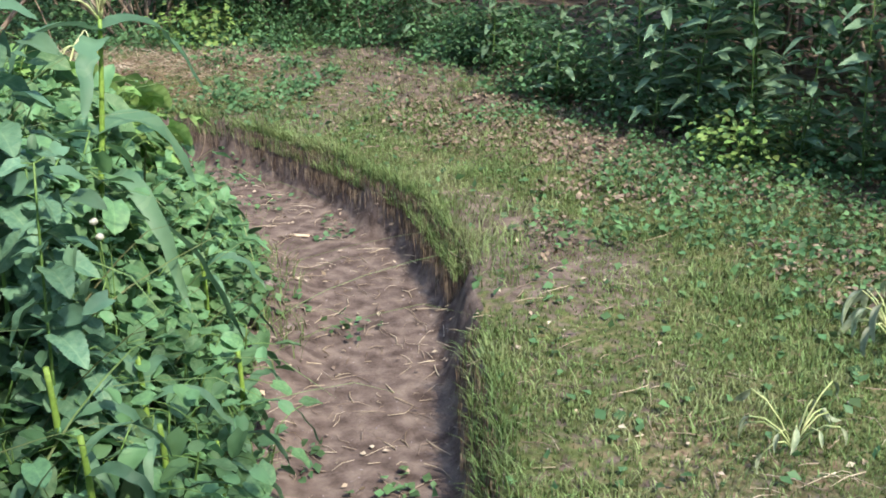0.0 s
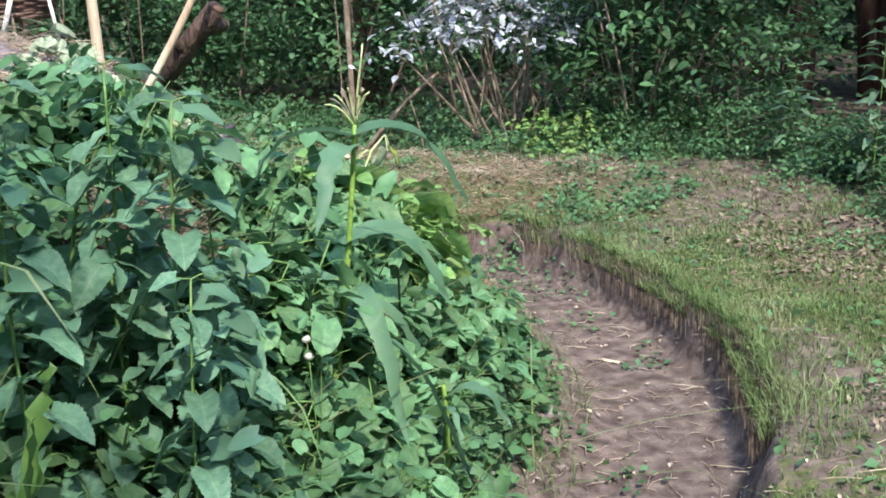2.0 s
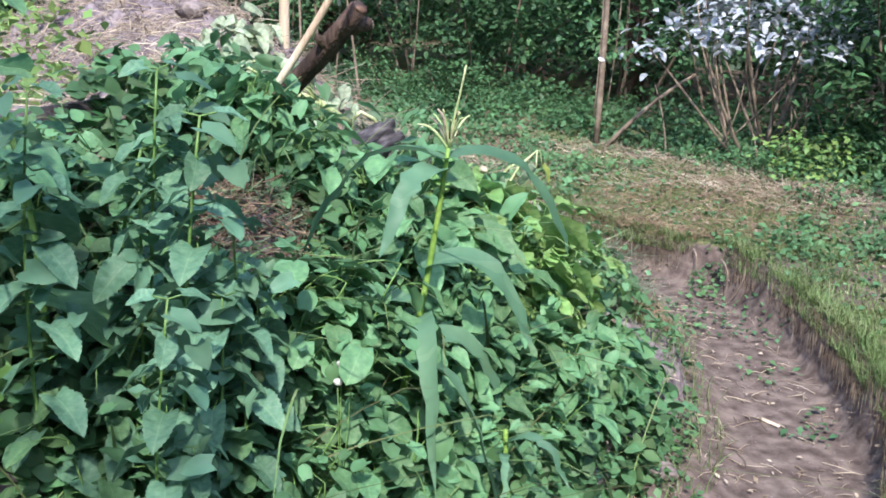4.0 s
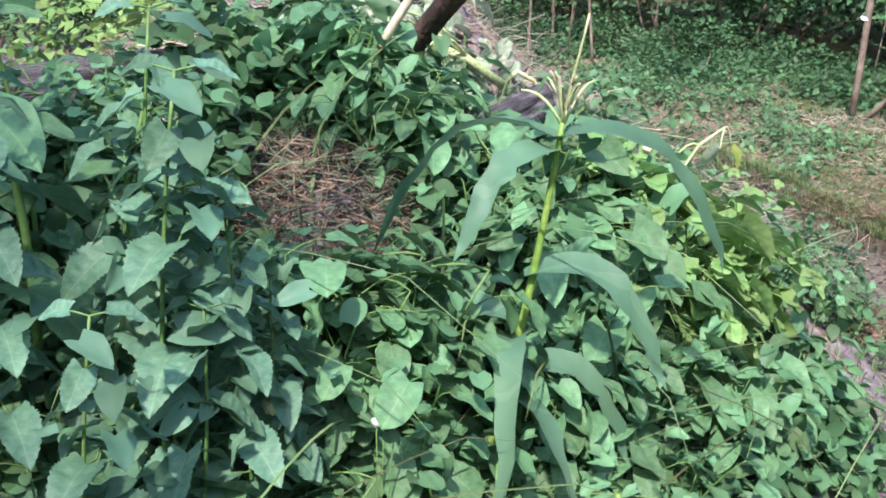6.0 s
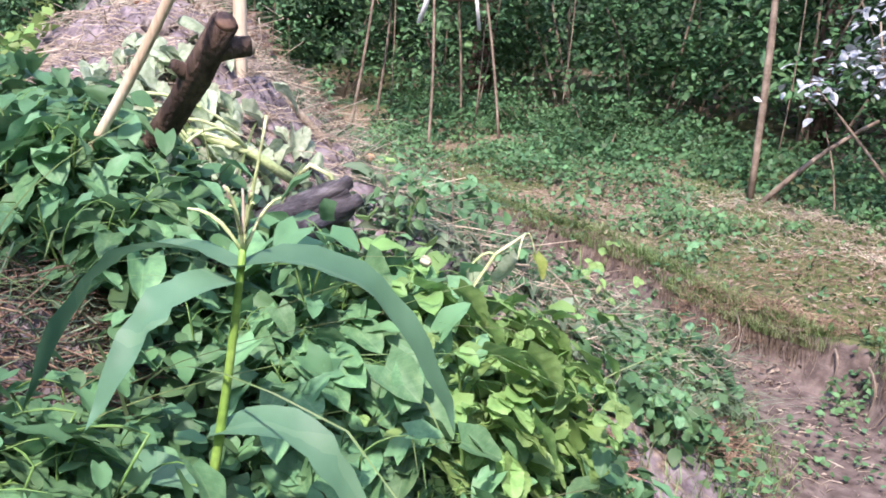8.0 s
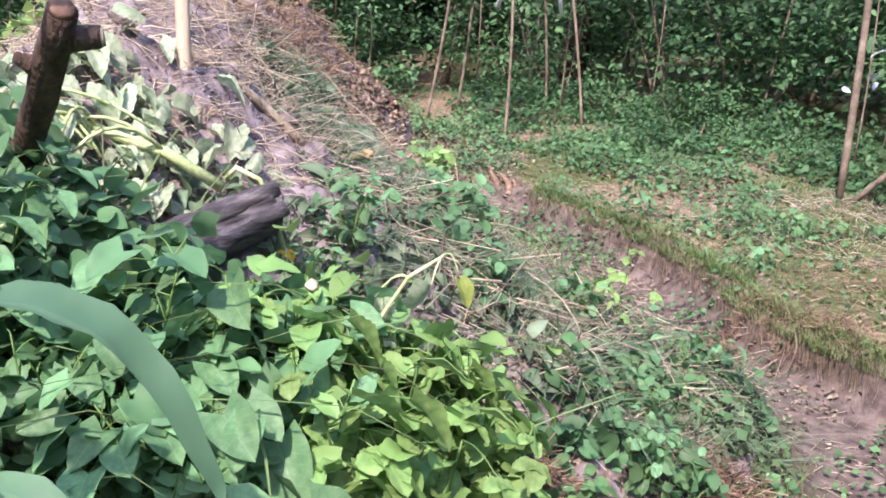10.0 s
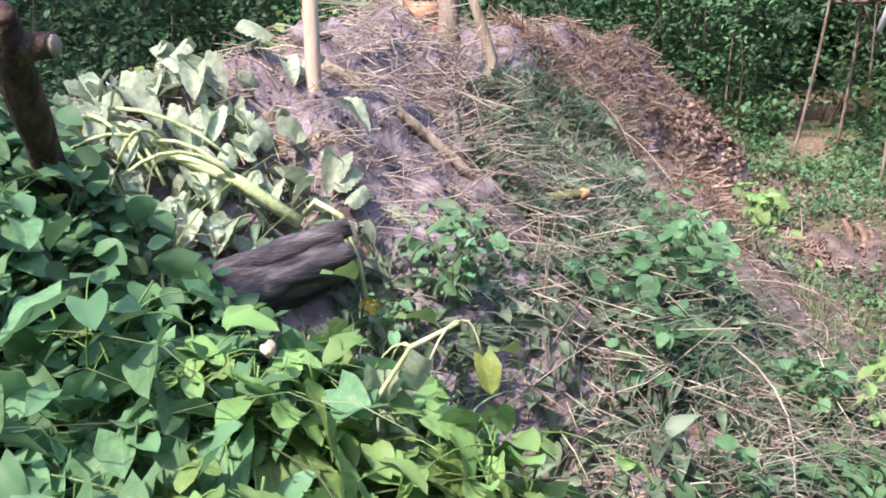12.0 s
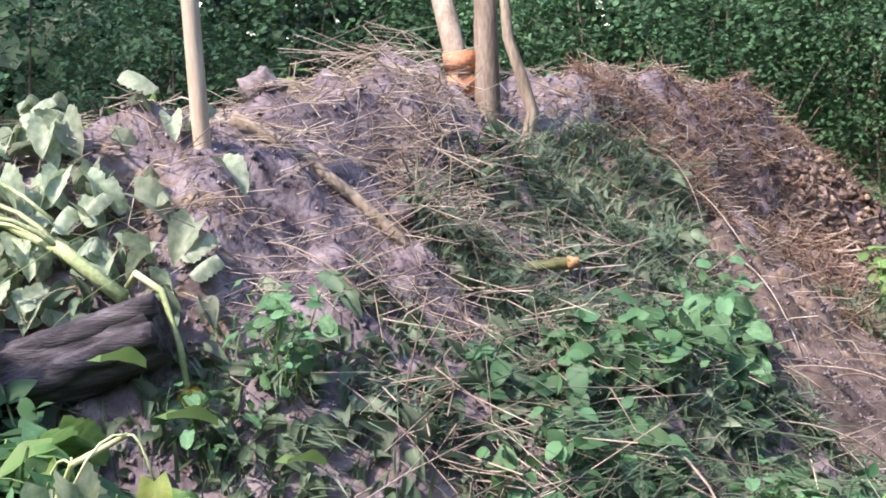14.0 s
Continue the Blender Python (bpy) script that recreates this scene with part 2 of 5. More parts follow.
def step(a, b, x):
    t = np.clip((x - a) / (b - a), 0, 1)
    return t * t * (3 - 2 * t)


# the outer bank of the ditch, from behind the start of the walk to where it ends beyond the heap
BANK = np.array([(0.4, -6), (0.45, 0), (0.5, 2.2), (0.66, 3.2), (0.74, 3.9), (0.66, 4.7), (0.38, 5.4), (0.02, 6.05), (-0.55, 6.78), (-1.1, 6.85), (-1.55, 6.98),
                 (-2.15, 7.42), (-2.8, 7.72), (-3.7, 7.9), (-4.5, 8.25), (-6.2, 9.1)])
# the crest of the raised bed and the heap that goes on from it: x, y, height
CREST = np.array([(-1.35, -5, 0.5), (-1.4, 0.5, 0.8), (-1.45, 2.6, 1.0), (-1.62, 3.5, 1.17), (-1.9, 4.15, 1.28), (-2.7, 4.65, 1.3), (-3.6, 5.15, 1.36), (-4.5, 5.95, 1.3), (-4.95, 6.75, 1.1), (-4.85, 7.4, 0.55), (-4.8, 7.75, 0.2)])


def along(x, y, line):
    """Distance to a line of points, the side (1: left of it) and how far along it the nearest place lies, in points."""
    best = np.full(np.shape(x), 1e9)
    side, where = np.zeros(np.shape(x)), np.zeros(np.shape(x))
    for i in range(len(line) - 1):
        (ax, ay), (bx, by) = line[i][:2], line[i + 1][:2]
        dx, dy = bx - ax, by - ay
        t = np.clip(((x - ax) * dx + (y - ay) * dy) / (dx * dx + dy * dy), 0, 1)
        d = np.hypot(x - ax - t * dx, y - ay - t * dy)
        s = np.sign(dx * (y - ay) - dy * (x - ax))
        near = d < best
        best, side, where = np.where(near, d, best), np.where(near, s, side), np.where(near, i + t, where)
    return best, side, where


DITCH = 0.23


def land(x, y):
    """Height of the ground and the weights of turf, heap soil and litter."""
    x, y = np.asarray(x, float), np.asarray(y, float)
    wob = 0.04 * lattice(x * 4, y * 4, 3) + 0.012 * lattice(x * 11, y * 11, 4)
    d, side, w = along(x, y, BANK)
    s = d * side + wob
    r, rside, rw = along(x, y, CREST)
    crest = np.interp(rw, np.arange(len(CREST)), CREST[:, 2])
    bumpy = 0.025 * lattice(x * 2.3, y * 2.3, 7) + 0.014 * lattice(x * 7, y * 7, 8) + 0.006 * lattice(x * 19, y * 19, 9)
    lawn = 0.015 + bumpy * 0.8 + 0.1 * step(0.6, 1.6, -s) * step(6.0, 7.5, y)
    width = 0.82 + 0.06 * lattice(y * 1.7, x * 1.7, 11)
    inner = np.maximum(s - width, 0)
    f = inner / (inner + np.maximum(r, 0.0) + 1e-6)
    front = crest * f ** 1.25
    back = crest - (crest - 0.12) * step(0.1, 1.9, r)
    bed = np.where(rside > 0, back, front) + 3.2 * bumpy * step(0.1, 0.6, inner)
    lumps = 0.075 * lattice(x * 6, y * 6, 20) + 0.045 * lattice(x * 11, y * 11, 21) + 0.03 * lattice(x * 16, y * 16, 22)
    heap = step(3.6, 4.6, y) * step(0.2, 0.6, inner)
    bed = bed + lumps * heap
    # the dry stems heaped on the front of the bed, and the sods hanging over its foot
    bed = bed - 0.25 * np.exp(-(((x + 3.25) / 0.4) ** 2 + ((y - 5.1) / 0.3) ** 2))
    bed = bed + 0.3 * np.exp(-(((x + 0.95) / 0.35) ** 2 + ((y - 2.95) / 0.45) ** 2))
    bed = bed - 0.24 * np.exp(-(((x + 4.35) / 0.2) ** 2 + ((y - 6.55) / 0.22) ** 2)) + 0.1 * np.exp(-(((x + 4.75) / 0.22) ** 2 + ((y - 6.75) / 0.25) ** 2))
    cut = np.clip(s / 0.11, 0, 1) ** 0.8
    floor = -DITCH + 0.12 * bumpy + 0.1 * step(width - 0.35, width, s)
    far = step(3.9, 4.6, -x) * step(7.55, 8.0, y)
    z = np.where(s <= 0, lawn, np.where(s < width, lawn * (1 - cut) + floor * cut, floor + 0.13 + bed * 1.0))
    z = z * (1 - far) + lawn * far
    turf = np.where(s <= 0, 0.66 - 0.28 * step(0.2, 0.6, lattice(x * 1.1 + 3, y * 1.1, 15)) - 0.25 * step(2.2, 3.0, x * 0.6 + y * 0.4 - 0.4), 0.0)
    turf = turf + np.where(s <= 0, 0.22 * (1 - step(2.9, 3.8, y)), 0)
    turf = np.maximum(turf, 0.55 * far)
    trodden = 1 - step(0.85, 1.15, np.hypot((x + 2.75) / 1.15, (y - 6.3) / 0.62))
    soil = np.where(s > width * 0.95, 0.75, 0.0) * (1 - far) * (1 - trodden)
    litter = np.where(s <= 0, 0.45 * step(0.0, 0.4, lattice(x * 0.9, y * 0.9, 31)) + 0.2 * step(6.9, 7.6, y) * (1 - step(0.2, 1.0, x)), 0.14 + 0.3 * step(0.1, 0.5, lattice(x * 1.3, y * 1.3, 33)) * (s > width))
    return z, turf, soil, litter


def high(x, y):
    return land(x, y)[0]

# ---------------------------------------------------------------- building blocks
rng = np.random.default_rng(5)


def solid(name, v, f, mat, smooth=True):
    """A mesh from arrays of points and triangles."""
    me = bpy.data.meshes.new(name)
    v, f = np.asarray(v, np.float32), np.asarray(f, np.int32)
    me.vertices.add(len(v))
    me.vertices.foreach_set("co", v.ravel())
    me.loops.add(f.size)
    me.loops.foreach_set("vertex_index", f.ravel())
    me.polygons.add(len(f))
    me.polygons.foreach_set("loop_start", np.arange(0, f.size, 3, dtype=np.int32))
    me.polygons.foreach_set("use_smooth", np.full(len(f), smooth))
    me.materials.append(mat)
    me.update(calc_edges=True)
    return me


def joined(pieces):
    vs, fs, n = [], [], 0
    for v, f in pieces:
        vs.append(np.asarray(v, float))
        fs.append(np.asarray(f, int) + n)
        n += len(v)
    return np.concatenate(vs), np.concatenate(fs)


def tube(points, radii, sides=7, ends=True, rough=0.0):
    """A round bar through points, thick as radii."""
    p = np.asarray(points, float)
    r = np.interp(np.linspace(0, 1, len(p)), np.linspace(0, 1, len(np.atleast_1d(radii))), np.atleast_1d(radii))
    d = np.gradient(p, axis=0)
    d /= np.linalg.norm(d, axis=1, keepdims=True) + 1e-9
    up = np.where(np.abs(d[:, 2:3]) > 0.9, np.array([[1.0, 0, 0]]), np.array([[0, 0, 1.0]]))
    a = np.cross(d, up)
    a /= np.linalg.norm(a, axis=1, keepdims=True) + 1e-9
    b = np.cross(d, a)
    th = np.linspace(0, 2 * np.pi, sides, endpoint=False)
    ring = r[:, None, None] * (np.cos(th)[None, :, None] * a[:, None] + np.sin(th)[None, :, None] * b[:, None])
    if rough:
        ring = ring * (1 + rough * rng.uniform(-1, 1, ring.shape[:2])[..., None])
    v = (p[:, None] + ring).reshape(-1, 3)
    f = []
    for i in range(len(p) - 1):
        for j in range(sides):
            k = (j + 1) % sides
            q = (i * sides + j, i * sides + k, (i + 1) * sides + k, (i + 1) * sides + j)
            f += [(q[0], q[1], q[2]), (q[0], q[2], q[3])]
    if ends:
        n = len(v)
        v = np.concatenate([v, p[:1], p[-1:]])
        last = (len(p) - 1) * sides
        for j in range(sides):
            k = (j + 1) % sides
            f += [(n, k, j), (n + 1, last + j, last + k)]
    return v, np.array(f)


def bent(a, b, sag=(0, 0, 0), n=8):
    """Points from a to b, bowed by sag in the middle."""
    t = np.linspace(0, 1, n)[:, None]
    return np.asarray(a) * (1 - t) + np.asarray(b) * t + np.asarray(sag) * (4 * t * (1 - t))


def outline_leaf(w, teeth=0, curl=0.2, fold=0.12, heart=0.0):
    """A leaf one unit long along +y: midrib, two rims, tip bent down."""
    ys = np.linspace(0, 1, 7 if not teeth else 2 * teeth + 1)
    half = w * np.sin(np.pi * np.clip(ys, 0, 1) ** (0.62 + 0.2 * (1 - heart))) ** 0.8
    half[0] = w * 0.35 * heart
    if teeth:
        half[1:-1:2] *= 1.16
        half[2:-1:2] *= 0.9
    half[-1] = 0.004
    z = -curl * ys ** 2
    ym = ys.copy()
    ye = ys - np.where(ys < 0.15, 0.12 * heart, 0)
    mid = np.stack([0 * ys, ym, z - 0.0], 1)
    left = np.stack([-half, ye, z + fold * half / w * 0.5 - 0.02 * np.sin(ys * 9)], 1)
    right = np.stack([half, ye, z + fold * half / w * 0.5 + 0.02 * np.sin(ys * 8 + 1)], 1)
    n = len(ys)
    v = np.concatenate([mid, left, right])
    f = []
    for i in range(n - 1):
        f += [(i, i + 1, n + i + 1), (i, n + i + 1, n + i), (i, 2 * n + i, 2 * n + i + 1), (i, 2 * n + i + 1, i + 1)]
    return v, np.array(f)


def broad_leaf(w, teeth=0, curl=0.2, fold=0.12, heart=0.0, tip=1.5):
    """A closer-worked leaf one unit long along +y: pointed egg outline, five points across, bulging between midrib and rim."""
    n = 2 * teeth + 3 if teeth else 11
    ys = np.linspace(0, 1, n)
    half = w * (ys * 1.9 + 0.05 + 0.34 * heart) ** 0.5 * (1 - ys) ** (0.5 * tip)
    half *= w / half.max()
    if teeth:
        half[1:-1:2] *= 1.07
        half[2:-1:2] *= 0.95
    half[-1] = 0.003
    cols = []
    for c in (-1, -0.5, 0, 0.5, 1):
        back = 0.2 * heart * abs(c) * (1 - np.minimum(1, ys * 4)) ** 2
        z = -curl * ys ** 2 + fold * (abs(c) ** 1.6 if abs(c) < 1 else 0.82) * half / w + (0.035 if abs(c) == 0.5 else 0) * np.sin(ys * 16 + 2 * c) ** 2
        z += 0.03 * abs(c) * np.sin(ys * 11 + 3 * c)
        cols.append(np.stack([c * half, ys - back, z], 1))
    v = np.concatenate(cols)
    f = []
    for k in range(4):
        for i in range(n - 1):
            a, b = k * n + i, (k + 1) * n + i
            f += [(a, b, b + 1), (a, b + 1, a + 1)]
    return v, np.array(f)


def three_leaf(w, curl):
    """A leaf of three rounded leaflets on one stalk."""
    v, f = broad_leaf(w, 5, curl, 0.15, 0.5, 1.1)
    out = [(v * 0.62 + (0, 0.36, -0.03), f)]
    for a in (1.25, -1.2):
        ca, sa = math.cos(a), math.sin(a)
        u = v * 0.5
        out.append((np.stack([u[:, 0] * ca - u[:, 1] * sa, u[:, 0] * sa + u[:, 1] * ca + 0.32, u[:, 2] - 0.02], 1), f))
    out.append((tube(np.array([(0, -0.05, 0), (0, 0.2, 0.01), (0, 0.4, -0.02)]), 0.012, 4, ends=False)))
    return joined(out)


def small_leaf(w=0.36):
    v = np.array([(0, 0, 0), (-w, 0.42, 0.05), (0, 0.5, -0.04), (w, 0.42, 0.05), (0, 1, -0.15)])
    return v, np.array([(0, 2, 1), (0, 3, 2), (1, 2, 4), (2, 3, 4)])


def cloud(points, normals, sizes, shape, droop=0.25):
    """Many leaves of one shape laid at points, facing normals."""
    tv, tf = shape
    n = len(points)
    z = normals + 1e-6
    z = z / np.linalg.norm(z, axis=1, keepdims=True)
    y = rng.normal(size=(n, 3))
    y[:, 2] -= droop
    y -= (y * z).sum(1, keepdims=True) * z
    y /= np.linalg.norm(y, axis=1, keepdims=True) + 1e-9
    x = np.cross(y, z)
    v = points[:, None] + np.asarray(sizes)[:, None, None] * (tv[None, :, 0:1] * x[:, None] + tv[None, :, 1:2] * y[:, None] + tv[None, :, 2:3] * z[:, None])
    f = tf[None] + (np.arange(n) * len(tv))[:, None, None]
    return v.reshape(-1, 3), f.reshape(-1, 3)


def ribbon(points, width, fold=0.15, taper=True, across=None, twist=0.0):
    """A blade through points, folded along its middle."""
    p = np.asarray(points, float)
    t = np.linspace(0, 1, len(p))
    w = width * (np.minimum(1, 0.55 + 3 * t) * np.sqrt(np.clip(1 - t, 0, 1)) if taper else np.ones(len(p)))
    d = np.gradient(p, axis=0)
    side = np.cross(d, (0, 0, 1.0)) if across is None else np.tile(np.asarray(across, float), (len(p), 1))
    side /= np.linalg.norm(side, axis=1, keepdims=True) + 1e-9
    up = np.cross(side, d)
    up /= np.linalg.norm(up, axis=1, keepdims=True) + 1e-9
    c, s = np.cos(twist * t)[:, None], np.sin(twist * t)[:, None]
    side, up = side * c + up * s, up * c - side * s
    v = np.concatenate([p, p - side * w[:, None] + up * fold * w[:, None], p + side * w[:, None] + up * fold * w[:, None]])
    n, f = len(p), []
    for i in range(n - 1):
        f += [(i, i + 1, n + i + 1), (i, n + i + 1, n + i), (i, 2 * n + i, 2 * n + i + 1), (i, 2 * n + i + 1, i + 1)]
    return v, np.array(f)


def blades(points, heights, widths, lean=0.5, tilt=None, segs=3):
    """Many grass blades as bent strips."""
    n = len(points)
    a = rng.uniform(0, 2 * np.pi, n)
    way = np.stack([np.cos(a), np.sin(a)], 1) * (lean * rng.uniform(0.2, 1.2, n))[:, None]
    if tilt is not None:
        way = way + tilt
    side = np.stack([-np.sin(a), np.cos(a), 0 * a], 1)
    vs = []
    for k in range(segs):
        t = k / segs
        c = np.stack([way[:, 0] * t * t, way[:, 1] * t * t, t * (1 - 0.25 * t * np.clip(np.hypot(way[:, 0], way[:, 1]), 0, 2))], 1)
        w = (widths * (1 - 0.55 * t))[:, None]
        vs += [points + c * heights[:, None] - side * w, points + c * heights[:, None] + side * w]
    tip = np.stack([way[:, 0], way[:, 1], 1 - 0.35 * np.clip(np.hypot(way[:, 0], way[:, 1]), 0, 2)], 1)
    vs.append(points + tip * heights[:, None])
    v = np.stack(vs, 1)
    f = []
    for k in range(segs - 1):
        a0 = 2 * k
        f += [(a0, a0 + 1, a0 + 3), (a0, a0 + 3, a0 + 2)]
    f.append((2 * segs - 2, 2 * segs - 1, 2 * segs))
    m = 2 * segs + 1
    return v.reshape(-1, 3), (np.array(f)[None] + (np.arange(n) * m)[:, None, None]).reshape(-1, 3)


def strewn(points, lengths, widths, rise=0.15, curve=0.3):
    """Dry stems lying about: thin three-sided bars, each bent once."""
    n = len(points)
    a, e = rng.uniform(0, 2 * np.pi, n), rng.normal(0, rise, n)
    d = np.stack([np.cos(a) * np.cos(e), np.sin(a) * np.cos(e), np.sin(e)], 1) * (lengths / 2)[:, None]
    side = np.stack([-np.sin(a), np.cos(a), 0 * a], 1)
    mid = points + side * (lengths * rng.normal(0, curve, n) * 0.4)[:, None] + np.array([0, 0, 1.0]) * (lengths * 0.06)[:, None]
    vs = []
    for c, w in ((points - d, widths), (mid, widths), (points + d, widths * 0.6)):
        vs += [c - side * w[:, None], c + side * w[:, None], c + np.array([0, 0, 1.4]) * w[:, None]]
    v = np.stack(vs, 1).reshape(-1, 3)
    f = []
    for k in (0, 3):
        for j in range(3):
            q = (k + j, k + (j + 1) % 3, k + 3 + (j + 1) % 3, k + 3 + j)
            f += [(q[0], q[1], q[2]), (q[0], q[2], q[3])]
    return v, (np.array(f)[None] + (np.arange(n) * 9)[:, None, None]).reshape(-1, 3)


def lump(size, seed=0, squash=0.7, rough=0.28):
    """A stone or clod: a ball knocked out of shape at three scales."""
    bm = bmesh.new()
    bmesh.ops.create_icosphere(bm, subdivisions=3, radius=1)
    bm.verts.index_update()
    v = np.array([x.co[:] for x in bm.verts])
    f = np.array([[q.index for q in x.verts] for x in bm.faces])
    bm.free()
    g = np.random.default_rng(seed)
    k = 1 + rough * lattice(v[:, 0] * 2.1 + seed, v[:, 1] * 2.1 + v[:, 2] * 1.7, seed) + 0.5 * rough * lattice(v[:, 0] * 5 + 3, v[:, 1] * 5 + v[:, 2] * 4.3, seed + 1) + 0.05 * g.uniform(-1, 1, len(v))
    return v * k[:, None] * np.array([size, size * 0.8, size * squash]), f


def block(sx, sy, sz, edge=0.004):
    bm = bmesh.new()
    bmesh.ops.create_cube(bm, size=1)
    bmesh.ops.scale(bm, vec=(sx, sy, sz), verts=bm.verts)
    bmesh.ops.bevel(bm, geom=bm.edges, offset=edge, segments=2, affect="EDGES")
    bmesh.ops.triangulate(bm, faces=bm.faces)
    bm.verts.index_update()
    v = np.array([x.co[:] for x in bm.verts])
    f = np.array([[q.index for q in x.verts] for x in bm.faces])
    bm.free()
    return v, f


def thing(name, label, category, group="", at=(0, 0, 0), kind=""):
    ob = new(name)
    ob.location = at
    ob.empty_display_size = 0.05
    return tagged(ob, label, category, group, kind)


def part(name, shape, mat, parent, label="", smooth=True):
    me = shape if isinstance(shape, bpy.types.Mesh) else solid(name, shape[0], shape[1], mat, smooth)
    ob = new(name, me)
    ob.parent = parent
    if label:
        tagged(ob, label)
    return ob


def stuff(name, shape, mat, label, category, smooth=True):
    return tagged(new(name, solid(name, shape[0], shape[1], mat, smooth)), label, category, "", "stuff")


def laid(ob, m):
    ob.matrix_basis = m
    return ob


def facing(place, way, normal, size, spin=0.0):
    """The pose of a leaf whose length runs along way."""
    y = Vector(way).normalized()
    z = Vector(normal)
    z = (z - y * z.dot(y)).normalized()
    x = y.cross(z)
    m = Matrix((x, y, z)).transposed().to_4x4()
    return Matrix.Translation(place) @ m @ Matrix.Rotation(spin, 4, "Y") @ Matrix.Scale(size, 4)


# ---------------------------------------------------------------- the ground, one sheet to the horizon
def spread(lo, hi, gap):
    mid = np.arange(lo, hi, gap)
    out = gap * np.cumsum(1.22 ** np.arange(1, 46))
    out = out[out < 600]
    return np.concatenate([(lo - out)[::-1], mid, mid[-1] + out])


gx, gy = spread(-6.6, 3.3, 0.034), spread(1.2, 9.6, 0.034)
GX, GY = np.meshgrid(gx, gy)
gz, g_turf, g_soil, g_litter = land(GX, GY)
nx, ny = len(gx), len(gy)
idx = np.arange(nx * ny).reshape(ny, nx)
q = np.stack([idx[:-1, :-1], idx[:-1, 1:], idx[1:, 1:], idx[1:, :-1]], -1).reshape(-1, 4)
sheet = solid("ground", np.stack([GX, GY, gz], -1).reshape(-1, 3), np.concatenate([q[:, [0, 1, 2]], q[:, [0, 2, 3]]]), M_GROUND)
cover = sheet.color_attributes.new("cover", "FLOAT_COLOR", "POINT")
cover.data.foreach_set("color", np.stack([g_turf, g_soil, g_litter, np.ones_like(gz)], -1).astype(np.float32).ravel())
ground = tagged(new("ground", sheet), "bare earth ditch between a lawn and a raised planting bed of dark soil", "ground", "", "structure")

# ---------------------------------------------------------------- turf, weeds and litter on the ground
def scatter(n, x0, x1, y0, y1, keep):
    x, y = rng.uniform(x0, x1, n), rng.uniform(y0, y1, n)
    k = keep(x, y)
    x, y = x[k], y[k]
    return np.stack([x, y, high(x, y)], 1)


def from_bank(x, y):
    d, side, _ = along(x, y, BANK)
    return d * side


def lawn_here(x, y):
    s = from_bank(x, y)
    thin = 0.35 + 0.7 * lattice(x * 1.1 + 3, y * 1.1, 15) + 0.5 * lattice(x * 4, y * 4, 17) - 0.25 * step(5.5, 7.5, y) - 0.7 * (1 - step(2.8, 3.7, y))
    return (s < -0.01) & (s > -4.5) & (rng.uniform(0, 1, len(x)) > thin - 0.05)


def worn(x, y):
    """Where the turf beyond the ditch is trodden down to straw: 0 to 1."""
    return step(0.0, 1.0, -x) * (1 - step(8.5, 9.1, y)) * step(-0.5, 0.3, lattice(x * 1.2 + 2, y * 1.2, 109) + 0.35)


p = np.concatenate([scatter(170000, -0.2, 2.7, 1.2, 6.5, lawn_here), scatter(60000, -5.5, 2.6, 6.0, 9.6, lambda x, y: lawn_here(x, y) & (rng.uniform(0, 1, len(x)) > 0.6 * worn(x, y)))])
stuff("lawn_grass", blades(p, rng.uniform(0.014, 0.05, len(p)) * (0.75 + 0.45 * lattice(p[:, 0] * 3, p[:, 1] * 3, 61)), rng.uniform(0.0014, 0.003, len(p)), 0.9), M_GRASS,
      "short thin green lawn grass with bare patches", "grass")
u = rng.uniform(1.2, len(BANK) - 2.6, 19000)
i, w = np.floor(u).astype(int), (u - np.floor(u))[:, None]
mid = BANK[i] * (1 - w) + BANK[i + 1] * w + rng.normal(0, 0.045, (len(u), 2))
mid = mid[from_bank(mid[:, 0], mid[:, 1]) < 0.05]
u = u[:len(mid)]
mid = mid[lattice(mid[:, 0] * 3, mid[:, 1] * 3, 63) + rng.uniform(-0.3, 0.3, len(u)) > -0.35]
p = np.stack([mid[:, 0], mid[:, 1], high(mid[:, 0], mid[:, 1])], 1)
d_in = np.stack([from_bank(p[:, 0] + 0.05, p[:, 1]) - from_bank(p[:, 0] - 0.05, p[:, 1]), from_bank(p[:, 0], p[:, 1] + 0.05) - from_bank(p[:, 0], p[:, 1] - 0.05)], 1) * 10
p[:, 2] = np.maximum(p[:, 2], -0.06)
stuff("bank_grass", blades(p, rng.uniform(0.03, 0.1, len(p)), rng.uniform(0.001, 0.0024, len(p)), 0.9, tilt=d_in * 0.12), M_GRASS,
      "soft grass hanging over the cut edge of the ditch", "grass")
k = rng.uniform(0, 1, len(p)) < 0.5
hang = p[k] + np.concatenate([d_in[k] * 0.03, np.full((k.sum(), 1), -0.005)], 1)
stuff("bank_roots", blades(hang, -rng.uniform(0.05, 0.19, len(hang)), rng.uniform(0.0008, 0.0022, len(hang)), 0.25), M_TWIG, "fine roots and dead grass hanging down the cut bank", "roots")
p = scatter(38000, -5.0, 3.2, 1.0, 9.8, lambda x, y: (from_bank(x, y) < 0.0) & (rng.uniform(0, 1, len(x)) < 0.12 + 0.5 * step(5, 7, y) * (1 - 0.75 * worn(x, y)) * (lattice(x * 1.5, y * 1.5, 81) > -0.2) + 0.6 * step(1.3, 2.2, x)))
up = rng.normal(0, 0.45, (len(p), 3)) + (0, 0, 1)
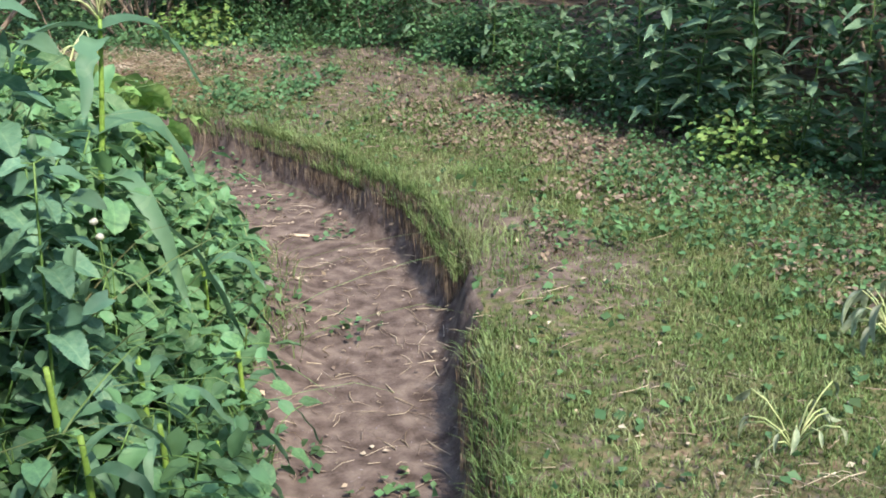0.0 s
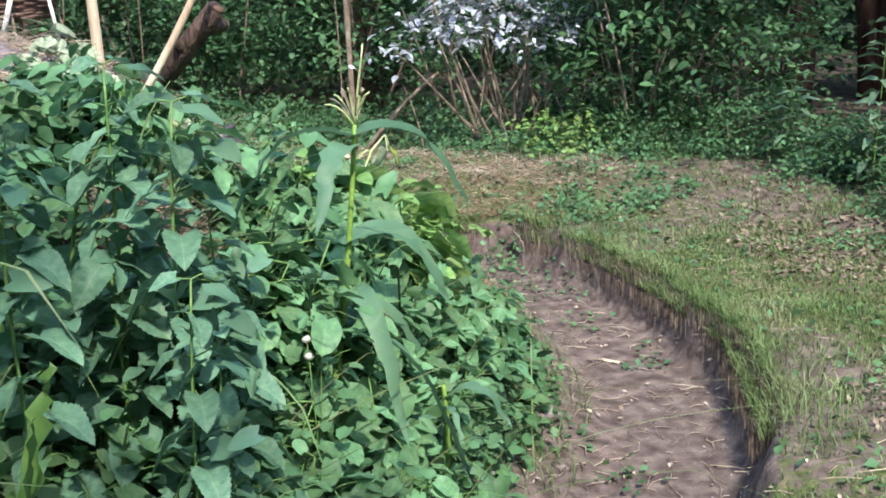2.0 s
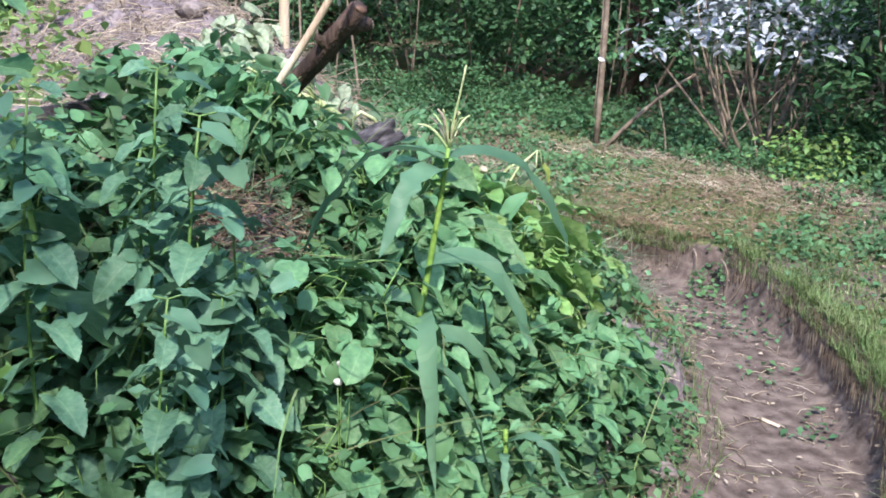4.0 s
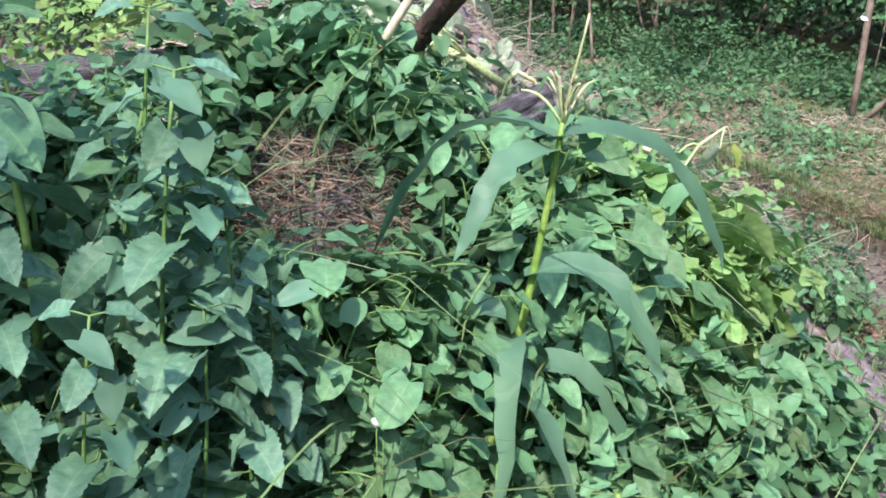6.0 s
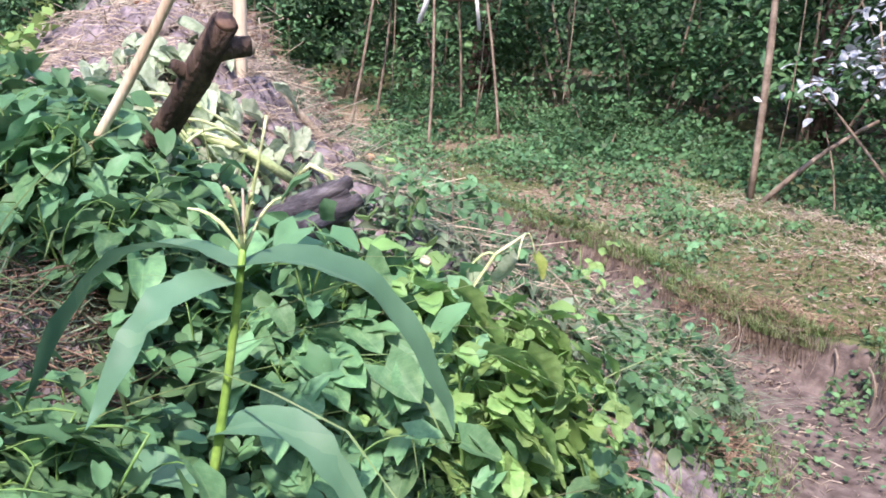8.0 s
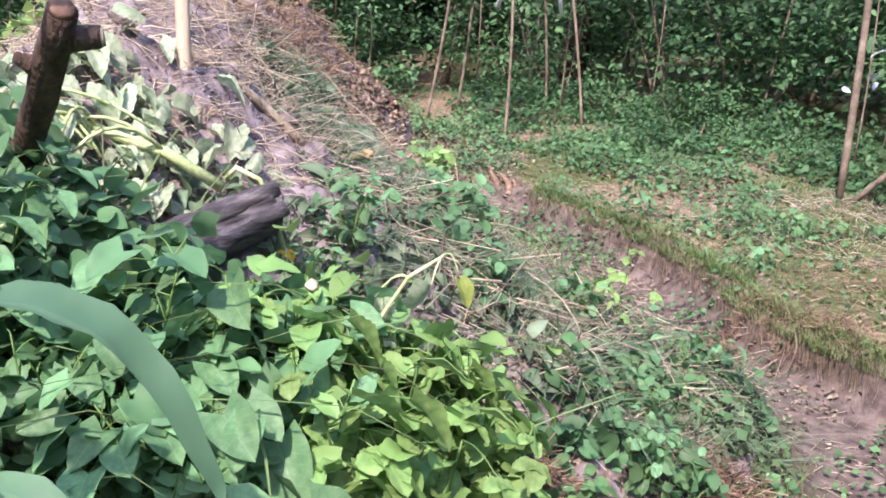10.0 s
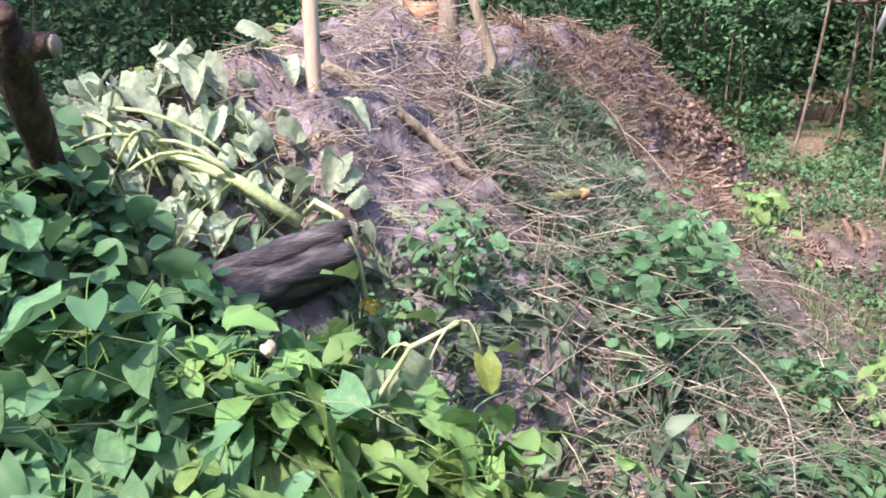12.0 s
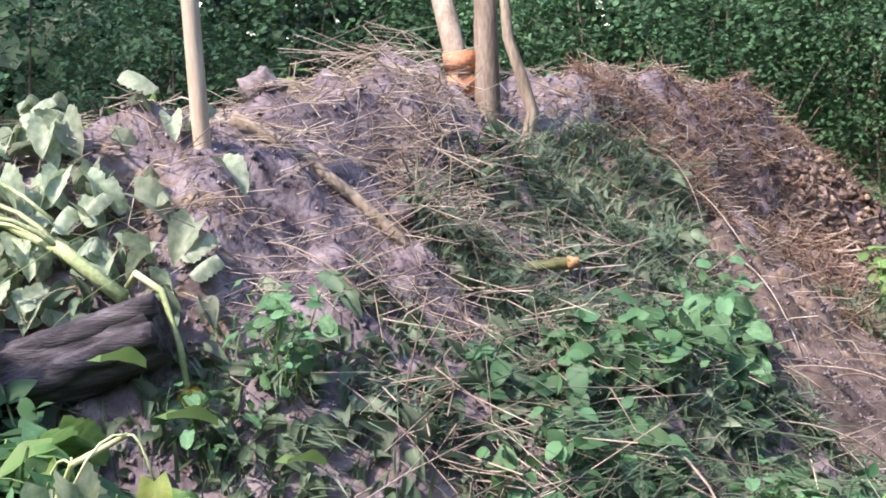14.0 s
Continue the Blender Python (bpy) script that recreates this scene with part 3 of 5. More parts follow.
stuff("lawn_weeds", cloud(p + np.stack([0 * p[:, 0], 0 * p[:, 0], 0.02 + rng.uniform(0, 0.12, len(p)) * step(1.3, 2.4, p[:, 0] + 0.35 * (p[:, 1] - 5.5))], 1), up, rng.uniform(0.02, 0.055, len(p)), small_leaf(0.36)), M_COVER, "low broad-leaved weeds growing in the lawn", "weeds")
p = scatter(4200, -0.9, 0.8, 1.0, 6.8, lambda x, y: (from_bank(x, y) > 0.06) & (from_bank(x, y) < 1.0) & (lattice(x * 3.5, y * 3.5, 41) > 0.42 - 0.8 * step(0.62, 0.95, from_bank(x, y))))
stuff("ditch_weeds", cloud(p + (0, 0, 0.025), rng.normal(0, 0.4, (len(p), 3)) + (0, 0, 1), rng.uniform(0.018, 0.045, len(p)), small_leaf(0.4)), M_COVER,
      "small green seedlings on the ditch floor", "weeds")
p = scatter(9000, -1.6, 0.5, 1.6, 6.3, lambda x, y: (from_bank(x, y) > 0.72) & (from_bank(x, y) < 1.3) & (lattice(x * 3 + 7, y * 3, 45) > -0.15))
stuff("bed_foot_weeds", cloud(p + np.stack([0 * p[:, 0], 0 * p[:, 0], rng.uniform(0.01, 0.12, len(p))], 1), rng.normal(0, 0.5, (len(p), 3)) + (0.3, 0, 1), rng.uniform(0.02, 0.055, len(p)), small_leaf(0.38)), M_COVER,
      "small green weeds covering the foot of the bed", "weeds")
p = scatter(17000, -3.2, 0.6, 1.6, 7.4, lambda x, y: (from_bank(x, y) > 0.62) & (from_bank(x, y) < 1.15) & (lattice(x * 2.5, y * 2.5, 43) > -0.15))
stuff("bed_foot_grass", blades(p, rng.uniform(0.05, 0.16, len(p)), rng.uniform(0.0012, 0.0026, len(p)), 1.1), M_GRASS, "fine grass at the foot of the bed", "grass")
p = scatter(9000, -5.5, 3.0, 1.2, 9.6, lambda x, y: (from_bank(x, y) < 1.0) & (land(x, y)[3] + 0.4 * rng.uniform(-1, 1, len(x)) > 0.22))
stuff("lawn_straw", strewn(p + (0, 0, 0.006), rng.uniform(0.03, 0.16, len(p)), rng.uniform(0.0008, 0.002, len(p)), 0.08), M_STRAW, "dry straw and mown grass lying on the ground", "straw")
p = scatter(3200, -5.5, 3.0, 1.2, 9.0, lambda x, y: from_bank(x, y) < 0.9)
stuff("fallen_leaves", cloud(p + (0, 0, 0.012), rng.normal(0, 0.35, (len(p), 3)) + (0, 0, 1), rng.uniform(0.012, 0.032, len(p)), small_leaf(0.3)), M_STRAW,
      "pale dry leaf bits and wood chips on the earth", "leaf litter")


p = scatter(9000, -1.2, 0.8, 1.2, 7.0, lambda x, y: (from_bank(x, y) > 0.05) & (from_bank(x, y) < 0.95))
stuff("ditch_crumbs", cloud(p, rng.normal(0, 0.6, (len(p), 3)) + (0, 0, 1), rng.uniform(0.002, 0.009, len(p)), small_leaf(0.5)), M_CLODS, "small crumbs of earth on the ditch floor", "soil")
p = scatter(3600, -3.6, 0.8, 1.2, 7.9, lambda x, y: (from_bank(x, y) > 0.05) & (from_bank(x, y) < 0.95))
stuff("ditch_straw", strewn(p + (0, 0, 0.004), rng.uniform(0.02, 0.1, len(p)), rng.uniform(0.0008, 0.0025, len(p)), 0.06), M_STRAW, "short dry stalks on the ditch floor", "straw")
p = scatter(9000, -6.5, -1.9, 1.5, 5.2, lambda x, y: (along(x, y, CREST)[1] > 0) & (along(x, y, CREST)[0] > 0.55) & (lattice(x * 1.4, y * 1.4, 71) > -0.2))
stuff("sunny_weeds", cloud(p + np.stack([0 * p[:, 0], 0 * p[:, 0], rng.uniform(0.02, 0.2, len(p))], 1), rng.normal(0, 0.5, (len(p), 3)) + (0, 0, 1), rng.uniform(0.03, 0.08, len(p)), small_leaf(0.38)), M_SUNLEAF,
      "pale sunlit weeds behind the bed", "weeds")
p = scatter(5000, -6.0, -1.7, 1.5, 5.2, lambda x, y: (along(x, y, CREST)[1] > 0) & (along(x, y, CREST)[0] > 0.2))
stuff("back_straw", strewn(p + (0, 0, 0.02), rng.uniform(0.06, 0.3, len(p)), rng.uniform(0.001, 0.003, len(p)), 0.3), M_STRAW, "dry straw strewn behind the bed", "straw")


# the soil heap: crumbs, straw, wilted weeds and cut stems thrown over it
def on_heap(x, y):
    s = from_bank(x, y)
    return (s > 0.75) & (y > 3.55 + 0.25 * (x + 1.5)) & (along(x, y, CREST)[0] < 2.2) & (x > -5.4)


p = scatter(26000, -5.4, -0.8, 3.3, 7.9, on_heap)
tet = (np.array([(1, 0, -0.4), (-0.6, 0.8, -0.3), (-0.5, -0.9, -0.35), (0.2, 0.1, 0.8), (-0.2, 0.4, 0.5)]), np.array([(0, 1, 4), (0, 4, 3), (1, 2, 4), (4, 2, 3), (2, 0, 3), (0, 2, 1)]))
stuff("soil_crumbs", cloud(p, rng.normal(0, 0.6, (len(p), 3)) + (0, 0, 1), rng.uniform(0.003, 0.012, len(p)), tet), M_CLODS, "crumbly grey soil clods on the heap", "soil")


def band(x, y):
    """How far down the slope of the heap: 0 at the ditch, 1 at the crest."""
    i = np.maximum(from_bank(x, y) - 0.82, 0)
    return i / (i + along(x, y, CREST)[0] + 1e-6)


def bare(x, y):
    """The trodden dark earth between the foot of the heap and the ditch."""
    return np.hypot((x + 2.75) / 1.15, (y - 6.3) / 0.62) < 1 + 0.25 * lattice(x * 3, y * 3, 58)


def buttress(x, y):
    """Where the soil of the heap shows bare: the crest and the spur below the pole."""
    spur = np.hypot((x + 1.68) / 0.33, (y - 4.24) / 0.23) < 1 + 0.25 * lattice(x * 5, y * 5, 59)
    return spur | ((y < 5.0) & (band(x, y) > 0.78 + 0.14 * lattice(x * 4, y * 4, 60)))


p = scatter(26000, -4.4, -0.7, 3.9, 7.2, lambda x, y: on_heap(x, y) & ~bare(x, y) & ~buttress(x, y) & (band(x, y) < 0.9) & (0.55 * lattice(x * 2.6 + 1, y * 2.6, 51) + 1.7 * (0.78 - band(x, y)) - 1.6 * step(3.3, 4.0, -x) > -0.2))
n = len(p)
stuff("wilted_weeds", blades(p + (0, 0, 0.01), rng.uniform(0.05, 0.22, n) * (0.75 + 0.5 * lattice(p[:, 0] * 2, p[:, 1] * 2, 67)), rng.uniform(0.0012, 0.005, n), 1.0, tilt=1.3 * np.stack([0.5 + 1.3 * lattice(p[:, 0] * 6, p[:, 1] * 6, 65), 0.05 + 1.3 * lattice(p[:, 0] * 6, p[:, 1] * 6, 66)], 1), segs=5), M_WILT,
      "pulled weeds and grass wilting on the slope of the heap", "wilted weeds")
k = rng.uniform(0, 1, n) < 0.55
stuff("wilted_leaves", cloud(p[k] + (0, 0, 0.03), rng.normal(0, 0.6, (k.sum(), 3)) + (0.3, 0, 1), rng.uniform(0.03, 0.085, k.sum()), outline_leaf(0.25, curl=0.5, fold=0.5)), M_WILT,
      "limp grey-green leaves among the pulled weeds", "wilted weeds")
q = scatter(1500, -3.6, -1.2, 4.0, 6.4, lambda x, y: on_heap(x, y) & ~bare(x, y) & ~buttress(x, y) & (band(x, y) < 0.88) & (lattice(x * 2.2, y * 2.2, 68) > -0.2))
d = scatter(1300, -2.9, -0.9, 4.5, 6.0, lambda x, y: on_heap(x, y) & ~bare(x, y) & (lattice(x * 2.6 + 5, y * 2.6, 69) > 0.0))
stuff("tan_stems", strewn(d + (0, 0, 0.07), rng.uniform(0.12, 0.45, len(d)), rng.uniform(0.0009, 0.0022, len(d)), 0.4, 0.6), M_STRAW, "tan dried stems tangled among the pulled weeds", "dry stems")
stuff("pulled_stems", strewn(q + (0, 0, 0.06), rng.uniform(0.12, 0.42, len(q)), rng.uniform(0.001, 0.0026, len(q)), 0.35, 0.6), M_WILT, "long green stems of pulled weeds tangled on the heap", "wilted weeds")
p = scatter(13000, -3.6, -0.5, 4.1, 6.6, lambda x, y: (band(x, y) < 0.6) & (from_bank(x, y) > 0.75) & ~bare(x, y) & (lattice(x * 3, y * 3, 53) + 0.5 * lattice(x * 7, y * 7, 54) > 0.25))
n = len(p)
stuff("slope_weeds", cloud(p + np.stack([0 * p[:, 0], 0 * p[:, 0], rng.uniform(0.02, 0.14, n)], 1), rng.normal(0, 0.5, (n, 3)) + (0.4, 0, 1), rng.uniform(0.02, 0.08, n), outline_leaf(0.34, curl=0.3)), M_COVER,
      "green weeds sprouting through the cut stems", "weeds")
p = scatter(8000, -5.3, -0.8, 3.4, 7.8, lambda x, y: on_heap(x, y) & ~(bare(x, y) & (rng.uniform(0, 1, len(x)) < 0.85)) & (lattice(x * 1.7, y * 1.7, 55) > -0.3))
stuff("heap_straw", strewn(p + (0, 0, 0.015), rng.uniform(0.06, 0.32, len(p)), rng.uniform(0.001, 0.0026, len(p)), 0.3), M_STRAW, "pale dry stems scattered over the heap", "straw")
p = scatter(2200, -2.6, -1.2, 3.5, 5.0, buttress)
stuff("spur_straw", strewn(p + (0, 0, 0.012), rng.uniform(0.05, 0.26, len(p)), rng.uniform(0.0008, 0.0018, len(p)), 0.3), M_STRAW, "fine dry stems over the bare soil of the heap", "straw")
p = scatter(9000, -5.2, -3.5, 5.6, 7.9, lambda x, y: on_heap(x, y) & (band(x, y) > 0.12) & (lattice(x * 2.2, y * 2.2, 57) > -0.25))
stuff("root_mat", strewn(p + (0, 0, 0.02), rng.uniform(0.05, 0.26, len(p)), rng.uniform(0.0012, 0.0032, len(p)), 0.6), M_RUST, "brown dry roots and stalks at the end of the heap", "roots")
p = scatter(3000, -5.1, -3.9, 6.5, 7.8, on_heap)
stuff("bark_bits", cloud(p + (0, 0, 0.02), rng.normal(0, 0.7, (len(p), 3)) + (0.4, -0.3, 1), rng.uniform(0.015, 0.05, len(p)), small_leaf(0.3)), M_TWIG, "pale rotten wood and bark crumbling on the heap end", "bark")
p = scatter(3000, -5.0, -4.0, 6.7, 7.8, lambda x, y: np.hypot((x + 4.5) / 0.42, (y - 7.25) / 0.45) < 1)
stuff("rotten_chunks", cloud(p + (0, 0, 0.015), rng.normal(0, 0.7, (len(p), 3)) + (0, 0, 1), rng.uniform(0.012, 0.06, len(p)) * rng.uniform(0.4, 1, len(p)), tet), M_CHIP, "pinkish chunks of crumbling rotten wood on the heap end", "wood")
p = scatter(420, -4.7, -4.1, 6.9, 7.8, lambda x, y: x > -9)
stuff("split_sticks", strewn(p + (0, 0, 0.04), rng.uniform(0.1, 0.35, len(p)), rng.uniform(0.003, 0.008, len(p)), 0.5, 0.1), M_CHIP, "pale split sticks and bark strips on the heap end", "sticks")
for (cx, cy, rx, ry, n, mat, name, label) in (
        (-1.0, 3.0, 0.25, 0.3, 1300, M_RUST, "dry_stems", "brown dried stems heaped on the bed"),
        (-1.0, 3.15, 0.3, 0.4, 1500, M_WILT, "wilted_stems", "limp cut stems draped over the dry heap"),
        (-0.6, 4.45, 0.13, 0.16, 900, M_RUST, "dead_grass", "clump of orange dead grass on the bed edge"),
        (-0.62, 5.2, 0.22, 0.18, 700, M_RUST, "dead_grass", "patch of orange dead grass on the bed edge"),
        (-0.95, 5.0, 0.35, 0.5, 900, M_STRAW, "cut_straw", "cut straw on the foot of the bed"),
        (-1.8, 5.15, 0.1, 0.22, 700, M_STRAW, "straw_tuft", "tuft of tan dry stems on the slope"),
        (-2.25, 4.75, 0.2, 0.15, 500, M_STRAW, "straw_tuft", "tuft of tan dry stems on the slope"),
        (-1.25, 6.95, 0.6, 0.12, 900, M_RUST, "dead_grass", "dead grass along the cut bank"),
        (-2.0, 8.6, 1.2, 0.7, 1400, M_STRAW, "cut_straw", "dry mown straw below the shrubs"),
        (-1.66, 2.4, 0.1, 0.55, 900, M_RUST, "dry_stems", "brown dried stems lying along the old board"),
        (-0.9, 7.7, 0.9, 0.7, 700, M_RUST, "dead_stems", "tan straw and dead stems on the worn turf"),
        (-0.5, 8.2, 0.6, 0.4, 900, M_STRAW, "cut_straw", "sunlit dry straw at the foot of the shrubs")):
    r, a = np.sqrt(rng.uniform(0, 1, n)), rng.uniform(0, 2 * np.pi, n)
    x, y = cx + rx * r * np.cos(a), cy + ry * r * np.sin(a)
    pp = np.stack([x, y, high(x, y) + rng.uniform(0, 0.05, n) * (1.2 - r)], 1)
    stuff(name, strewn(pp, rng.uniform(0.05, 0.2, n), rng.uniform(0.001, 0.0025, n), 0.5), mat, label, "dry stems")


# ---------------------------------------------------------------- plants of the bed
BEAN = [solid("leaf", *broad_leaf(0.4, curl=c, fold=g, heart=1.0), M_BEAN) for c, g in ((0.25, 0.12), (0.45, 0.2), (0.1, 0.28))]
ROUND = [solid("leaf", *broad_leaf(0.4, curl=c, fold=0.15, heart=0.5, tip=1.05), M_BEAN) for c in (0.15, 0.35)]
PALE = [solid("leaf", *three_leaf(0.4, c), M_PALE) for c in (0.2, 0.4)] + [solid("leaf", *broad_leaf(0.38, 7, 0.3, 0.15, 0.6, 1.15), M_PALE)]
NETTLE = [solid("leaf", *broad_leaf(0.34, 11, c, 0.16, 0.7, 1.5), M_NETTLE) for c in (0.25, 0.45)]
HERB = [solid("leaf", *broad_leaf(0.36, 0, c, 0.14, 0.5, 1.4), M_BEAN) for c in (0.25, 0.45)]
INNER = {id(BEAN): (M_BEANS, broad_leaf(0.38, 0, 0.3, 0.2, 1.0)), id(ROUND): (M_BEANS, broad_leaf(0.4, 0, 0.2, 0.15, 0.5, 1.1)), id(PALE): (M_PALES, broad_leaf(0.36, 0, 0.35, 0.2, 0.5, 1.2))}


def bushy(name, label, category, group, leaves, height, reach, count, size, seed):
    """A leafy plant: bent stems from one root, leaves out on stalks, more of them above."""
    g = np.random.default_rng(seed)
    ob = thing(name, label, category, group)
    stems, ends = [], []
    for k in range(max(3, count // 5)):
        a = g.uniform(0, 2 * np.pi)
        tip = np.array([reach * 0.75 * math.cos(a) * g.uniform(0.2, 1), reach * 0.75 * math.sin(a) * g.uniform(0.2, 1), height * g.uniform(0.7, 1.0)])
        line = bent((0, 0, -0.03), tip, (0.1 * reach * g.normal(), 0.1 * reach * g.normal(), 0.06 * height), 7)
        stems.append(tube(line, (0.0036, 0.0018), 5))
        ends.append(line)
    mat, shape = INNER[id(leaves)]
    for k in range(int(0.72 * count)):
        line = ends[k % len(ends)]
        base = line[int(g.integers(2, 7))]
        a = g.uniform(0, 2 * np.pi)
        out = np.array([math.cos(a), math.sin(a), g.uniform(-0.1, 0.5)])
        foot = base + out * g.uniform(0.03, 0.11)
        stems.append(tube(bent(base, foot, (0, 0, 0.01), 4), (0.0014, 0.001), 4, ends=False))
        leaf = part("leaf", leaves[int(g.integers(len(leaves)))], None, ob)
        laid(leaf, facing(foot, (out[0], out[1], g.uniform(-0.75, 0.05)), (0.5 * g.normal() + 0.25, 0.5 * g.normal() - 0.2, 1.0), size * g.uniform(0.65, 1.25)))
    n = int(1.3 * count)
    base = np.array([ends[int(g.integers(len(ends)))][int(g.integers(2, 7))] for k in range(n)])
    off = g.normal(0, 1, (n, 3)) * np.array([0.055, 0.055, 0.04])
    part("foliage", cloud(base + off, g.normal(0, 0.45, (n, 3)) + (0.25, -0.1, 1), size * g.uniform(0.4, 0.85, n), shape), mat, ob)
    part("stem", joined(stems), M_STALK, ob)
    return ob


def upright(name, label, category, group, height, seed, size=0.11, leaves=None, turn=2):
    """A nettle-like herb: one straight stem with crossed pairs of toothed leaves."""
    g = np.random.default_rng(seed)
    ob = thing(name, label, category, group)
    top = np.array([0.1 * g.normal() * height, 0.1 * g.normal() * height, height])
    line = bent((0, 0, -0.03), top, (0.02, 0.02, 0), 12)
    bits = [tube(line, (0.0055, 0.0025), 6)]
    n = int(height / 0.075)
    for k in range(2, n + 1):
        t = k / n
        base = line[0] * (1 - t) + top * t
        for h in ((0, math.pi) if turn == 2 else (0, 2.09, 4.19)):
            a = h + (k % 2) * math.pi / 2 + g.normal() * 0.2
            out = np.array([math.cos(a), math.sin(a), 0.25])
            foot = base + out * 0.03
            bits.append(tube(bent(base, foot, n=3), 0.0018, 4, ends=False))
            leaf = part("leaf", (leaves or NETTLE)[int(g.integers(2))], None, ob)
            laid(leaf, facing(foot, (out[0], out[1], g.uniform(-0.55, 0.1) + (0.5 if turn == 3 else 0)), (0.3 * g.normal(), 0.3 * g.normal(), 1), size * (1.1 - 0.5 * t ** 4) * g.uniform(0.8, 1.15)))
    if not leaves:
        k = 34
        base = np.array([top * t for t in g.uniform(0.35, 0.98, k)])
        part("foliage", cloud(base + g.normal(0, 0.045, (k, 3)), g.normal(0, 0.4, (k, 3)) + (0, 0, 1), size * g.uniform(0.35, 0.75, k), broad_leaf(0.33, 0, 0.35, 0.16, 0.7)), M_NETTLES, ob)
    part("stem", joined(bits), M_STALK, ob)
    return ob


bean_kinds = [bushy("bean_plant", "leafy green bean plant with heart-shaped leaves on the raised bed", "bean plant", "bean plants on the bed", BEAN, h, r, c, 0.085, s)
              for h, r, c, s in ((0.3, 0.22, 30, 1), (0.36, 0.2, 32, 2), (0.26, 0.24, 28, 3), (0.32, 0.2, 28, 4))]
round_kinds = [bushy("broadleaf_plant", "green plant with rounded smooth leaves crowding the bed edge", "plant", "round-leaved plants on the bed", ROUND, h, r, c, 0.07, s)
               for h, r, c, s in ((0.3, 0.21, 27, 11), (0.34, 0.2, 27, 12))]
pale_kinds = [bushy("squash_seedling", "bright yellow-green leafy plant at the end of the bed", "plant", "pale plants on the bed", PALE, h, r, c, 0.082, s)
              for h, r, c, s in ((0.36, 0.22, 34, 21), (0.32, 0.22, 30, 22))]
nettle_kinds = [upright("nettle", "tall dark green nettle with toothed leaves in opposite pairs", "nettle", "nettles on the bed", h, s, 0.105) for h, s in ((0.95, 31), (0.8, 32))]
tall_kinds = [upright('broadleaf_herb', 'tall pale green herb with broad paired leaves on the bed', 'herb', 'tall herbs on the bed', h, s, 0.085, HERB) for h, s in ((0.55, 35), (0.45, 36))]
used = set()


def grow(kinds, x, y, scale=1.0, lift=0.0, g=rng):
    k = int(g.integers(len(kinds)))
    m = Matrix.Translation((x, y, float(high(x, y)) + lift)) @ Matrix.Rotation(g.uniform(0, 6.28), 4, "Z") @ Matrix.Scale(scale * g.uniform(0.85, 1.2), 4)
    if id(kinds[k]) not in used:
        used.add(id(kinds[k]))
        kinds[k].matrix_basis = m
        return kinds[k]
    c = copy_thing(kinds[k], m)
    c.matrix_basis = m
    return c


# beans: the climbing mass at the crest and the front of the bed, by stretches of the plan
for x0, x1, y0, y1, n, kinds, sc in (
        (-0.88, -0.45, 3.35, 3.8, 22, bean_kinds, 0.85), (-0.95, -0.55, 3.5, 3.86, 15, bean_kinds, 1.1), (-1.32, -1.02, 3.14, 3.5, 13, bean_kinds, 0.85), (-0.7, -0.25, 2.9, 3.75, 18, bean_kinds, 0.84),
        (-0.7, -0.1, 1.9, 2.95, 21, round_kinds, 1.0), (-0.95, -0.5, 2.3, 2.8, 12, round_kinds, 0.95), (-0.8, -0.2, 0.7, 1.9, 10, round_kinds, 1.0),
        (-0.88, -0.52, 3.76, 4.22, 24, pale_kinds, 1.15), (-0.72, -0.5, 2.72, 3.0, 8, round_kinds, 1.15), (-0.5, -0.25, 3.6, 4.2, 9, bean_kinds, 0.8), (-1.4, -1.0, 1.4, 2.6, 10, round_kinds, 0.75), (-1.25, -0.95, 4.08, 4.35, 3, round_kinds, 0.55)):
    for k in range(n):
        x, y = rng.uniform(x0, x1), rng.uniform(y0, y1)
        if math.hypot(x + 0.62, y - 1.68) > 0.3 and math.hypot(x + 0.35, y - 1.45) > 0.3:
            grow(kinds, x, y, sc)
def grow_to(kinds, tall, x, y, top):
    grow(kinds, x, y, (top - float(high(x, y))) / tall)


for x, y, top in ((-0.62, 2.32, 1.3), (-0.7, 2.25, 1.22), (-0.54, 2.24, 1.05), (-0.66, 2.42, 1.12), (-0.5, 2.1, 0.95), (-0.78, 2.36, 1.15), (-0.52, 2.42, 0.95), (-0.6, 2.55, 0.95), (-0.84, 2.14, 1.12), (-0.42, 2.2, 0.85)):
    grow_to(nettle_kinds, 0.9, x, y, top)
for x, y, top in ((-0.98, 2.24, 1.4), (-0.9, 2.42, 1.28), (-1.2, 2.1, 1.3), (-1.12, 2.34, 1.22), (-1.35, 2.3, 1.28), (-1.25, 1.85, 1.25), (-1.45, 2.0, 1.35)):
    grow_to(tall_kinds, 0.5, x, y, top)
p = scatter(30000, -1.7, 0.1, 0.4, 4.4, lambda x, y: (from_bank(x, y) > 0.8) & (along(x, y, CREST)[1] < 0) & (y < 4.45 + 1.1 * (x + 0.6))  & (np.hypot((x + 1.0) / 0.24, (y - 2.98) / 0.28) > 0.8))
n = len(p)
stuff("bed_undergrowth", cloud(p + np.stack([0 * p[:, 0], 0 * p[:, 0], rng.uniform(0.0, 0.2, n)], 1), rng.normal(0, 0.55, (n, 3)) + (0.35, -0.1, 1), rng.uniform(0.03, 0.075, n), outline_leaf(0.36, curl=0.2)),
      M_COVER, "dense green undergrowth filling the raised bed", "undergrowth")
p = scatter(420, -1.3, 0.05, 0.8, 3.9, lambda x, y: (from_bank(x, y) > 0.75) & (rng.uniform(0, 1, len(x)) < 0.8))
n = len(p)
